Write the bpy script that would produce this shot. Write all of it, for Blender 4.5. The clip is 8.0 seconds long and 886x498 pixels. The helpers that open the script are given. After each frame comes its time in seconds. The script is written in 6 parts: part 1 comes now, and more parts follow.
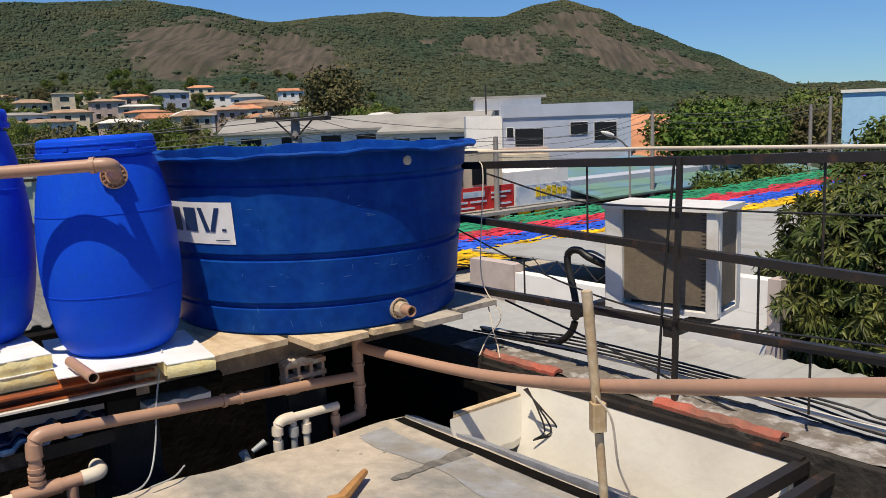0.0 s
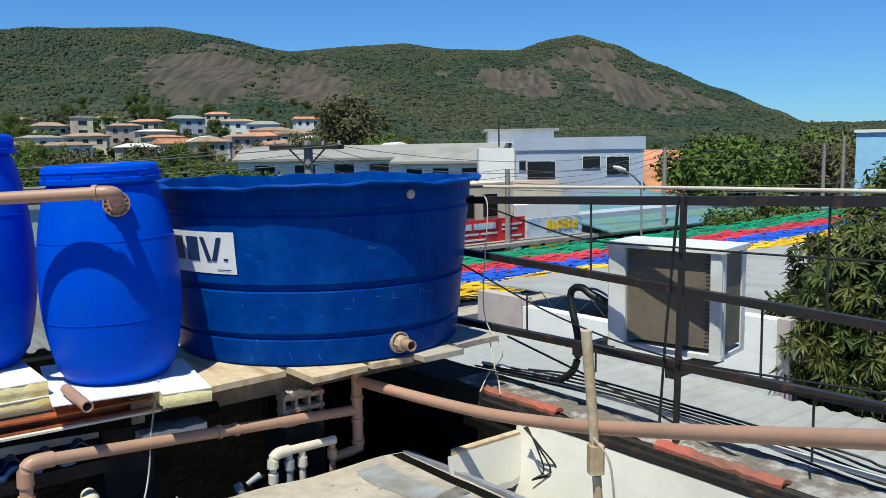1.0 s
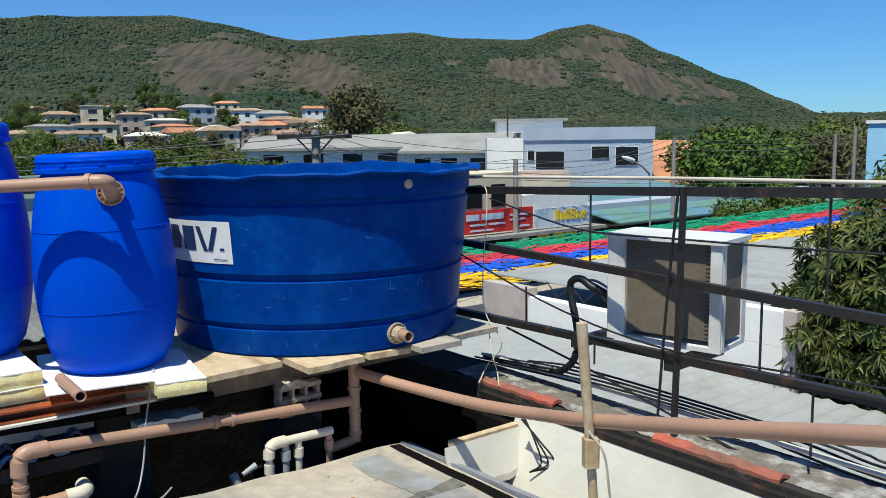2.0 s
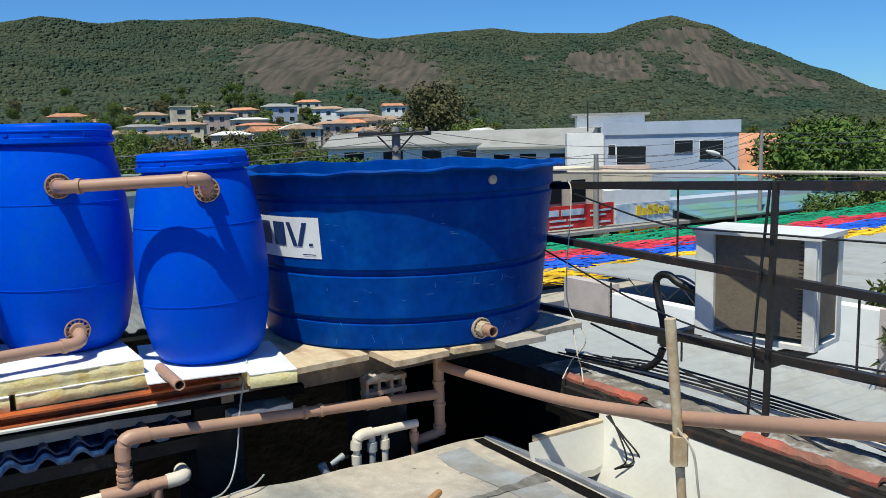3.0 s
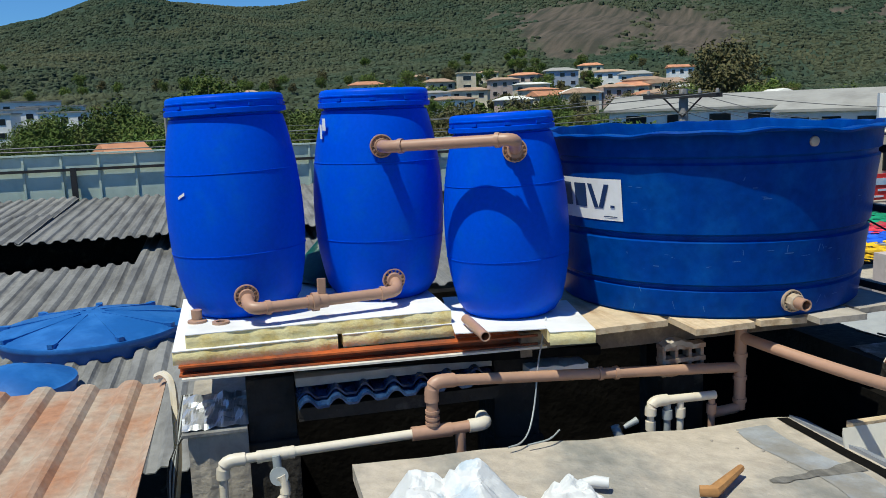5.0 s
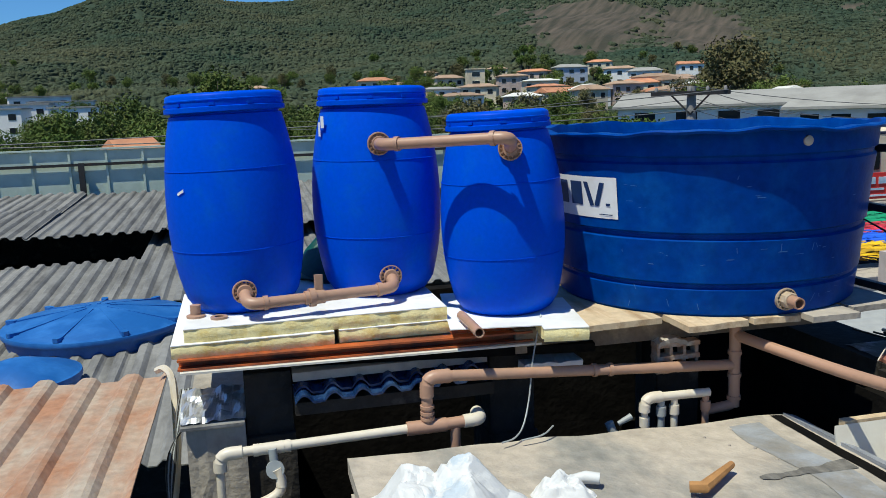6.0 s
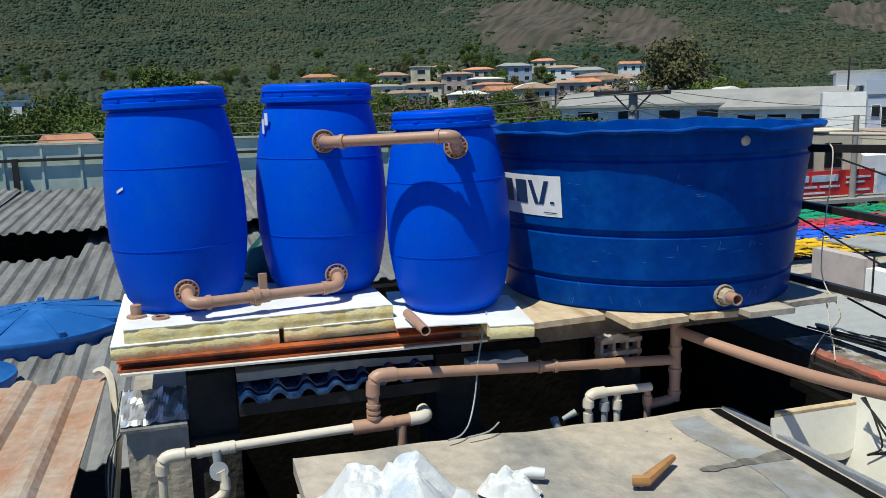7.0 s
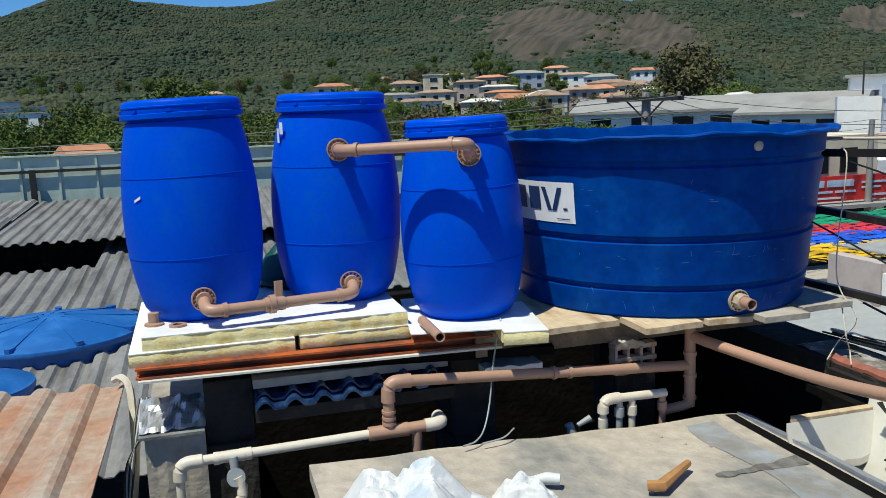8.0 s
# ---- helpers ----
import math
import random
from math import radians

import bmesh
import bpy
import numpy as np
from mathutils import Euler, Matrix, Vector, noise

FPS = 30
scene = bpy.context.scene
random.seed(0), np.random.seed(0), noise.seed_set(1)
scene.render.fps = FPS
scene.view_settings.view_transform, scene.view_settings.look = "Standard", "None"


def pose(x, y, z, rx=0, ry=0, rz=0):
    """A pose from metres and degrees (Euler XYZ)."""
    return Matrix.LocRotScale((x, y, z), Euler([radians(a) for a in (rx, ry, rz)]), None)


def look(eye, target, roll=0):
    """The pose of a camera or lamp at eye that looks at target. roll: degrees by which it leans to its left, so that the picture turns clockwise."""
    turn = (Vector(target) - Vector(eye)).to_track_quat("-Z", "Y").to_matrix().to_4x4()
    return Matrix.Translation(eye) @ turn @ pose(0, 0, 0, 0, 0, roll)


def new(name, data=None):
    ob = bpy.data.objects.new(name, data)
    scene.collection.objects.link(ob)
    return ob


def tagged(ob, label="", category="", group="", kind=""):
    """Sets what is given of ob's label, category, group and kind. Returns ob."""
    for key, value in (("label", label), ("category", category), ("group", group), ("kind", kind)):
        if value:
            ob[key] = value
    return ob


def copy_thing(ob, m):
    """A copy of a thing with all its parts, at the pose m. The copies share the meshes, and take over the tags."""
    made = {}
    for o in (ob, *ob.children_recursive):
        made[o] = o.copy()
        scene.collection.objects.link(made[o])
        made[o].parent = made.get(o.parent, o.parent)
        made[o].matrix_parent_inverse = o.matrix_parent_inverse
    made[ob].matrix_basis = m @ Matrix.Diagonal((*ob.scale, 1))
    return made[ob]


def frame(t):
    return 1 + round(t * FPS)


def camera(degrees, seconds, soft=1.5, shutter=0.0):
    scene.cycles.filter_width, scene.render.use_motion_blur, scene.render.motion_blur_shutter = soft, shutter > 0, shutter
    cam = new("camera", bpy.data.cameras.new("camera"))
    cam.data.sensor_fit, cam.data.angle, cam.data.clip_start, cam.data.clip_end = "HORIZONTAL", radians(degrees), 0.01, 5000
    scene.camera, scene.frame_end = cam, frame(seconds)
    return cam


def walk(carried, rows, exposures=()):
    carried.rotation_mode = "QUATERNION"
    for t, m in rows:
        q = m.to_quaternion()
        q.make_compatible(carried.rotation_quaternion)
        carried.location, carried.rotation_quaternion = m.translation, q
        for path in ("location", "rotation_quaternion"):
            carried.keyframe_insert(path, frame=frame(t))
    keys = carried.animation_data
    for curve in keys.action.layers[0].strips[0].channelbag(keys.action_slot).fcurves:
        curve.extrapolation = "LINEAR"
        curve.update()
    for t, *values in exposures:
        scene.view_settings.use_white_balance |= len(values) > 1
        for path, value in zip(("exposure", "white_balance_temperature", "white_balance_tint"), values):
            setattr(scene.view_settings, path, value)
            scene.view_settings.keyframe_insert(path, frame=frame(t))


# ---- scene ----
cam = camera(55.4, 8.0, soft=0.7)
PATH = [
    (0, (0.03, -0.015, 6.974), (0.001, 1.961, 6.664), -2.1),
    (0.5, (0.029, 0.004, 6.99), (0.007, 1.989, 6.744), -1.6),
    (1, (0.067, 0.006, 6.988), (0.014, 1.991, 6.75), -0.9),
    (2.5, (0.114, 0.046, 6.986), (0.012, 2.025, 6.714), -0.8),
    (3, (0.089, 0.012, 6.986), (-0.17, 1.977, 6.719), -1.4),
    (3.5, (0.041, -0.003, 6.98), (-0.415, 1.925, 6.704), -1.4),
    (4, (0.003, -0.007, 6.972), (-0.679, 1.845, 6.645), -2.8),
    (4.5, (-0.014, -0.015, 6.979), (-0.837, 1.779, 6.657), -2.4),
    (4.7, (-0.016, -0.021, 6.976), (-0.87, 1.759, 6.653), -2.3),
    (6, (0.051, -0.034, 6.983), (-0.84, 1.724, 6.645), -1.9),
    (6.5, (0.052, -0.036, 6.985), (-0.811, 1.736, 6.646), -1.6),
    (7, (0.051, -0.036, 6.985), (-0.723, 1.775, 6.638), -1.4),
    (7.5, (0.053, -0.043, 6.984), (-0.684, 1.786, 6.651), -1.4),
    (8, (0.057, -0.055, 6.985), (-0.747, 1.746, 6.657), -1.9),
]
EXPOSURES = [(0, -0.03, 7700, 9), (0.5, 0.04, 7100, 3), (1, 0.10, 6600, -2), (3, 0.08, 6600, -2), (4, -0.04, 6600, -2), (8, -0.04, 6600, -2)]
walk(cam, [(t, look(eye, target, roll)) for t, eye, target, roll in PATH], EXPOSURES)

# ---- light ----
world = bpy.data.worlds.new("sky")
scene.world = world
world.use_nodes = True
wn = world.node_tree
sky = wn.nodes.new("ShaderNodeTexSky")
sky.sky_type, sky.sun_disc = "NISHITA", False
SUN_EL, SUN_AZ = radians(66), radians(199)
sky.sun_elevation, sky.sun_rotation = SUN_EL, SUN_AZ
sky.air_density, sky.dust_density, sky.ozone_density = 1.0, 0.0, 3.0
wn.nodes["Background"].inputs["Strength"].default_value = 0.076
deep = wn.nodes.new("ShaderNodeMix")
deep.data_type, deep.blend_type = "RGBA", "MULTIPLY"
deep.inputs["Factor"].default_value = 1.0
deep.inputs["B"].default_value = (0.50, 0.90, 1.55, 1)
wn.links.new(sky.outputs[0], deep.inputs["A"])
wn.links.new(deep.outputs["Result"], wn.nodes["Background"].inputs["Color"])
sun = new("sun", bpy.data.lights.new("sun", "SUN"))
sun.data.energy, sun.data.angle, sun.data.color = 5.0, radians(0.5), (1.0, 0.95, 0.87)
sun.matrix_world = look((50 * math.sin(SUN_AZ) * math.cos(SUN_EL), 50 * math.cos(SUN_AZ) * math.cos(SUN_EL), 50 * math.sin(SUN_EL) + 7), (0, 0, 7))


# ---- materials ----
def material(name, colour, rough=0.6, metal=0.0, spots=None, grain=30.0, amount=0.25, bump=0.15, bumpscale=None, spotscale=3.0, spotedge=(0.45, 0.65), vary=0.0, spec=0.5, island=0.0, streak=0.0):
    m = bpy.data.materials.new(name)
    m.use_nodes = True
    t = m.node_tree
    n, l = t.nodes, t.links
    b = n["Principled BSDF"]
    b.inputs["Roughness"].default_value, b.inputs["Metallic"].default_value = rough, metal
    b.inputs["Specular IOR Level"].default_value = spec
    geo = n.new("ShaderNodeNewGeometry")
    fine = n.new("ShaderNodeTexNoise")
    fine.inputs["Scale"].default_value, fine.inputs["Detail"].default_value = grain, 6.0
    l.new(geo.outputs["Position"], fine.inputs["Vector"])
    ramp = n.new("ShaderNodeMapRange")
    ramp.inputs["To Min"].default_value, ramp.inputs["To Max"].default_value = 1 - amount, 1 + amount
    l.new(fine.outputs["Fac"], ramp.inputs["Value"])
    base = n.new("ShaderNodeMix")
    base.data_type = "RGBA"
    base.blend_type = "MULTIPLY"
    base.inputs["Factor"].default_value = 1.0
    base.inputs["A"].default_value = (*colour, 1)
    last = base.inputs["A"]
    if spots:
        big = n.new("ShaderNodeTexNoise")
        big.inputs["Scale"].default_value, big.inputs["Detail"].default_value, big.inputs["Roughness"].default_value = spotscale, 8.0, 0.65
        if streak:
            turn = n.new("ShaderNodeMapping")
            turn.vector_type = "TEXTURE"
            turn.inputs["Rotation"].default_value = (0, 0, radians(40))
            turn.inputs["Scale"].default_value = (1, streak, 1)
            l.new(geo.outputs["Position"], turn.inputs["Vector"])
            l.new(turn.outputs["Vector"], big.inputs["Vector"])
        else:
            l.new(geo.outputs["Position"], big.inputs["Vector"])
        edge = n.new("ShaderNodeMapRange")
        edge.inputs["From Min"].default_value, edge.inputs["From Max"].default_value = spotedge
        l.new(big.outputs["Fac"], edge.inputs["Value"])
        two = n.new("ShaderNodeMix")
        two.data_type = "RGBA"
        two.inputs["A"].default_value, two.inputs["B"].default_value = (*colour, 1), (*spots, 1)
        l.new(edge.outputs["Result"], two.inputs["Factor"])
        l.new(two.outputs["Result"], last)
    l.new(ramp.outputs["Result"], base.inputs["B"])
    out = base.outputs["Result"]
    if vary or island:
        rnd = n.new("ShaderNodeObjectInfo").outputs["Random"] if vary else geo.outputs["Random Per Island"]
        v = vary or island
        hs = n.new("ShaderNodeHueSaturation")
        mr = n.new("ShaderNodeMapRange")
        mr.inputs["To Min"].default_value, mr.inputs["To Max"].default_value = 1 - v, 1 + v
        l.new(rnd, mr.inputs["Value"])
        l.new(mr.outputs["Result"], hs.inputs["Value"])
        l.new(out, hs.inputs["Color"])
        out = hs.outputs["Color"]
    l.new(out, b.inputs["Base Color"])
    if bump:
        bn = n.new("ShaderNodeTexNoise")
        bn.inputs["Scale"].default_value, bn.inputs["Detail"].default_value = bumpscale or grain * 2, 8.0
        l.new(geo.outputs["Position"], bn.inputs["Vector"])
        bp = n.new("ShaderNodeBump")
        bp.inputs["Strength"].default_value, bp.inputs["Distance"].default_value = bump, 0.5 / (bumpscale or grain * 2)
        l.new(bn.outputs["Fac"], bp.inputs["Height"])
        l.new(bp.outputs["Normal"], b.inputs["Normal"])
    return m


DRUM = material("drum_blue", (0.0005, 0.070, 0.62), 0.42, spots=(0.004, 0.095, 0.56), grain=60, amount=0.16, bump=0.04, spotscale=7, spotedge=(0.5, 0.75), spec=0.06)
TANK = material("tank_blue", (0.0003, 0.040, 0.25), 0.38, spots=(0.003, 0.066, 0.30), grain=22, amount=0.35, bump=0.08, spotscale=6, spotedge=(0.45, 0.7), spec=0.05)
# near-black: on the pit surfaces the deep shade is put into this colour
DEEPBLACK = material("deep_black_and_pit_shade", (0.007, 0.0065, 0.006), 0.95, spots=(0.012, 0.011, 0.010), grain=14, amount=0.4, bump=0.4, spec=0.03)
LIDBLUE = material("lid_blue", (0.010, 0.10, 0.34), 0.45, spots=(0.03, 0.16, 0.46), grain=20, amount=0.12, bump=0.05)
PVC = material("pvc_brown", (0.42, 0.245, 0.165), 0.45, spots=(0.36, 0.22, 0.15), grain=40, amount=0.1, bump=0.03)
PVCW = material("pvc_white", (0.66, 0.59, 0.48), 0.45, spots=(0.46, 0.37, 0.27), grain=30, amount=0.1, bump=0.03, spotedge=(0.5, 0.8))
FOAM = material("foam_yellow", (0.86, 0.74, 0.38), 0.95, spots=(0.72, 0.54, 0.18), grain=50, amount=0.15, bump=0.5, spotscale=14)
WHITE = material("white_sheet", (0.82, 0.82, 0.80), 0.5, spots=(0.70, 0.69, 0.66), grain=20, amount=0.08, bump=0.03)
WOOD = material("raw_plank", (0.62, 0.48, 0.31), 0.8, spots=(0.40, 0.26, 0.14), grain=25, amount=0.3, bump=0.3, spotscale=14, vary=0.12, streak=8.0)
ORANGE = material("red_oxide_steel", (0.46, 0.10, 0.02), 0.6, spots=(0.10, 0.03, 0.018), grain=40, amount=0.3, bump=0.1)
CONC = material("concrete", (0.42, 0.37, 0.31), 0.9, spots=(0.25, 0.225, 0.195), grain=18, amount=0.3, bump=0.4, spotscale=2.5, spotedge=(0.48, 0.72))
# stained concrete, its base darkened further to carry the shade below the deck
DARKCONC = material("stained_and_shaded_concrete", (0.040, 0.036, 0.032), 0.95, spots=(0.13, 0.115, 0.10), grain=14, amount=0.4, bump=0.6, spotscale=5, spotedge=(0.56, 0.74), spec=0.1)
FIBRO = material("fibre_cement", (0.22, 0.215, 0.205), 0.9, spots=(0.09, 0.086, 0.082), grain=12, amount=0.3, bump=0.3, spotscale=5.0, spotedge=(0.42, 0.68), vary=0.15, streak=6.0)
FIBROL = material("fibre_cement_light", (0.33, 0.335, 0.325), 0.85, spots=(0.24, 0.22, 0.19), grain=8, amount=0.15, bump=0.2, spotscale=0.8, spotedge=(0.5, 0.75))
RUST = material("rusty_zinc", (0.41, 0.34, 0.265), 0.75, 0.0, spots=(0.36, 0.18, 0.10), grain=26, amount=0.4, bump=0.3, spotscale=4.5, spotedge=(0.36, 0.62), streak=2.5)
IRON = material("black_iron", (0.022, 0.019, 0.017), 0.5, spots=(0.10, 0.045, 0.025), grain=30, amount=0.4, bump=0.2, spotscale=9, spotedge=(0.58, 0.72))
GREENFENCE = material("pale_green_sheet", (0.52, 0.60, 0.50), 0.55, spots=(0.43, 0.51, 0.42), grain=4, amount=0.12, bump=0.05)
ACWHITE = material("ac_white", (0.75, 0.74, 0.71), 0.45, spots=(0.58, 0.55, 0.49), grain=15, amount=0.08, bump=0.03)
COIL = material("ac_coil", (0.17, 0.135, 0.095), 0.8, spots=(0.11, 0.09, 0.065), grain=60, amount=0.3, bump=0.3)
WALLW = material("white_plaster", (0.82, 0.80, 0.76), 0.85, spots=(0.68, 0.65, 0.60), grain=3, amount=0.1, bump=0.1, spotscale=0.6, spotedge=(0.5, 0.8))
WALLG = material("grey_white_paint", (0.42, 0.46, 0.54), 0.8, spots=(0.37, 0.41, 0.48), grain=3, amount=0.05, bump=0.05, spotscale=0.4)
WALLB = material("beige_paint", (0.50, 0.42, 0.38), 0.85, spots=(0.42, 0.35, 0.31), grain=5, amount=0.1, bump=0.1)
RED = material("red_paint", (0.42, 0.10, 0.065), 0.8, spots=(0.22, 0.10, 0.07), grain=20, amount=0.3, bump=0.2)
GLASSY = material("dark_window", (0.015, 0.018, 0.022), 0.12, grain=2, amount=0.1, bump=0)
# rubber of cables and tyres, also the black of shade blocks under roofs
BLACK = material("black_rubber_and_shade", (0.012, 0.012, 0.012), 0.5, grain=30, amount=0.3, bump=0.1)
SLAB = material("weathered_slab", (0.25, 0.24, 0.215), 0.9, spots=(0.44, 0.38, 0.31), grain=16, amount=0.4, bump=0.5, bumpscale=55, spotscale=1.7, spotedge=(0.40, 0.56), streak=2.0)
CREAMW = material("cream_board", (0.68, 0.65, 0.57), 0.8, spots=(0.56, 0.52, 0.45), grain=12, amount=0.12, bump=0.1)
FLASH = material("metal_flashing", (0.34, 0.36, 0.40), 0.45, 0.3, spots=(0.22, 0.21, 0.20), grain=12, amount=0.25, bump=0.15, spotscale=4)


# ---- building in meshes ----
class Shape:
    """Vertices and faces in world metres."""

    def __init__(self):
        self.v, self.f, self.smooth = [], [], False

    def quad(self, *pts):
        k = len(self.v)
        self.v += [tuple(p) for p in pts]
        self.f.append(tuple(range(k, k + len(pts))))
        return self

    def box(self, c, size, turn=0.0, tilt=None, chamfer=0.0):
        """A box by its centre, size and turn about z in degrees (or a full matrix), with chamfered upright edges."""
        m = Matrix.Translation(c) @ (tilt if tilt is not None else Matrix.Rotation(radians(turn), 4, "Z"))
        x, y, z = (s / 2 for s in size)
        ch = min(chamfer, x * 0.9, y * 0.9)
        ring = [(-x, -y), (x, -y), (x, y), (-x, y)] if not ch else [(-x + ch, -y), (x - ch, -y), (x, -y + ch), (x, y - ch), (x - ch, y), (-x + ch, y), (-x, y - ch), (-x, -y + ch)]
        k, n = len(self.v), len(ring)
        for zz in (-z, z):
            self.v += [tuple(m @ Vector((a, b, zz))) for a, b in ring]
        self.f += [tuple(k + i for i in reversed(range(n))), tuple(k + n + i for i in range(n))]
        self.f += [(k + i, k + (i + 1) % n, k + n + (i + 1) % n, k + n + i) for i in range(n)]
        return self

    def lathe(self, c, profile, n=48, wobble=None, axis=None):
        """Turns (radius, height) pairs about an upright axis through c; axis gives another way for the height."""
        c = Vector(c)
        q = Vector((0, 0, 1)).rotation_difference(Vector(axis).normalized()).to_matrix() if axis is not None else Matrix.Identity(3)
        k = len(self.v)
        for j, (r, h) in enumerate(profile):
            for i in range(n):
                a = 2 * math.pi * i / n
                dz = wobble(a, j) if wobble else 0.0
                self.v.append(tuple(c + q @ Vector((r * math.cos(a), r * math.sin(a), h + dz))))
        for j in range(len(profile) - 1):
            for i in range(n):
                a, b = k + j * n + i, k + j * n + (i + 1) % n
                self.f.append((a, b, b + n, a + n))
        if profile[0][0] > 0.001:
            self.f.append(tuple(k + i for i in reversed(range(n))))
        if profile[-1][0] > 0.001:
            self.f.append(tuple(k + (len(profile) - 1) * n + i for i in range(n)))
        self.smooth = True
        return self

    def tube(self, pts, r, n=12, square=False):
        """A round or square bar along points."""
        pts = [Vector(p) for p in pts]
        if square:
            n = 4
        k = len(self.v)
        up = Vector((0, 0, 1))
        for i, p in enumerate(pts):
            d = (pts[min(i + 1, len(pts) - 1)] - pts[max(i - 1, 0)]).normalized()
            s = d.cross(up) if abs(d.z) < 0.95 else d.cross(Vector((0.64, -0.77, 0)))
            s.normalize()
            u = s.cross(d)
            rr = r[i] if isinstance(r, (list, tuple)) else r
            for a in range(n):
                w = 2 * math.pi * (a + (0.5 if square else 0)) / n
                g = rr * (1.414 if square else 1)
                self.v.append(tuple(p + s * math.cos(w) * g + u * math.sin(w) * g))
        for i in range(len(pts) - 1):
            for a in range(n):
                x, y = k + i * n + a, k + i * n + (a + 1) % n
                self.f.append((x, y, y + n, x + n))
        self.f += [tuple(k + a for a in reversed(range(n))), tuple(k + (len(pts) - 1) * n + a for a in range(n))]
        self.smooth = self.smooth or not square
        return self

    def grid(self, nu, nv, place, thick=0.0):
        """A sheet of nu x nv cells; place(s, t) gives a corner for s, t from 0 to 1."""
        k = len(self.v)
        for j in range(nv + 1):
            for i in range(nu + 1):
                self.v.append(tuple(place(i / nu, j / nv)))
        w = nu + 1
        for j in range(nv):
            for i in range(nu):
                a = k + j * w + i
                self.f.append((a, a + 1, a + w + 1, a + w))
        if thick:
            m, top = len(self.v) - k, len(self.f) - nu * nv
            self.v += [(x, y, z - thick) for x, y, z in self.v[k:]]
            self.f += [tuple(i + m for i in reversed(f)) for f in self.f[top:top + nu * nv]]
            rim = [k + i for i in range(w)] + [k + j * w + nu for j in range(1, nv + 1)] + [k + nv * w + i for i in range(nu - 1, -1, -1)] + [k + j * w for j in range(nv - 1, 0, -1)]
            for a, b in zip(rim, rim[1:] + rim[:1]):
                self.f.append((a, a + m, b + m, b))
        return self


def thing(name, at, label, category, group="", kind=""):
    ob = new(name)
    ob.empty_display_size = 0.1
    ob.location = at
    return tagged(ob, label, category, group, kind)


def finish(name, shape, mat, at=(0, 0, 0)):
    me = bpy.data.meshes.new(name)
    me.from_pydata([(x - at[0], y - at[1], z - at[2]) for x, y, z in shape.v], [], shape.f)
    me.materials.append(mat)
    if shape.smooth:
        me.polygons.foreach_set("use_smooth", [True] * len(me.polygons))
        me.set_sharp_from_angle(angle=radians(40))
    me.update()
    return new(name, me)


def part(name, shape, mat, parent, label=""):
    """One mesh under a thing or a part, from a shape in world metres."""
    at, p = Vector((0, 0, 0)), parent
    while p:
        at += p.location
        p = p.parent
    ob = finish(name, shape, mat, at)
    ob.parent = parent
    return tagged(ob, label)


def single(name, shape, mat, label, category, group="", kind=""):
    c = [sum(a) / len(shape.v) for a in zip(*shape.v)]
    c[2] = min(v[2] for v in shape.v)
    ob = finish(name, shape, mat, c)
    ob.location = c
    return tagged(ob, label, category, group, kind)


CO, SI = math.cos(radians(40)), math.sin(radians(40))


def house_frame(u, v, z=0.0):
    """The roof's own axes: u along the tank deck's front, v away behind it."""
    return (u * CO - v * SI, u * SI + v * CO, z)


def polar(az, dist, z=0.0):
    a = radians(az)
    return (dist * math.sin(a), dist * math.cos(a), z)


# ---- ground and hills ----
RIDGE = [(-180, 2.0), (-75, 3.0), (-56, 4.6), (-51.1, 5.9), (-47, 7.1), (-44.7, 7.5), (-42.8, 7.05), (-39, 6.75), (-36.5, 6.8), (-32.1, 7.4), (-28.5, 7.1), (-25.7, 7.4), (-19.4, 7.72), (-16.5, 7.3), (-11.4, 6.32), (-7.1, 6.65), (-4, 6.8), (-1.2, 6.4), (3.6, 6.2), (5.9, 6.85), (7.6, 7.05), (9.9, 6.4), (12.4, 5.15), (16.6, 3.35), (19.9, 1.95), (22, 0.9), (30, 0.7), (60, 1.0), (180, 2.0)]


def ridge(az):
    for (a, x), (b, y) in zip(RIDGE, RIDGE[1:]):
        if a <= az <= b:
            s = (az - a) / (b - a)
            return x + (y - x) * (s * s * (3 - 2 * s) * 0.5 + s * 0.5)
    return 2.0


def step(a, b, x):
    s = min(1.0, max(0.0, (x - a) / (b - a)))
    return s * s * (3 - 2 * s)


def hill(az, r):
    """Height of the ground: flat town, a foothill with houses, then the mountain."""
    left = step(-2, -12, az) * 0.9 + step(20, 40, az) * 0.2
    foot = left * (15 * step(170, 350, r) + 26 * step(340, 640, r)) + (1 - left) * 10 * step(250, 600, r)
    top = 7 + 1000 * math.tan(radians(ridge(az)))
    up = step(560, 1010, r) * 0.55 + max(0.0, min(1.0, (r - 600) / 400)) * 0.45
    down = 1 - 0.85 * step(1010, 1500, r)
    p = Vector(polar(az, r))
    bumps = 0.0
    if r > 150:
        k = step(150, 700, r)
        bumps = k * (noise.noise(p * 0.0075) * 13 + noise.noise(p * 0.02) * 5 + noise.noise(p * 0.05) * 1.5) * (1 - 0.93 * math.exp(-((r - 1000) / 70) ** 2))
    return (foot + max(0.0, top - foot) * up) * down + bumps


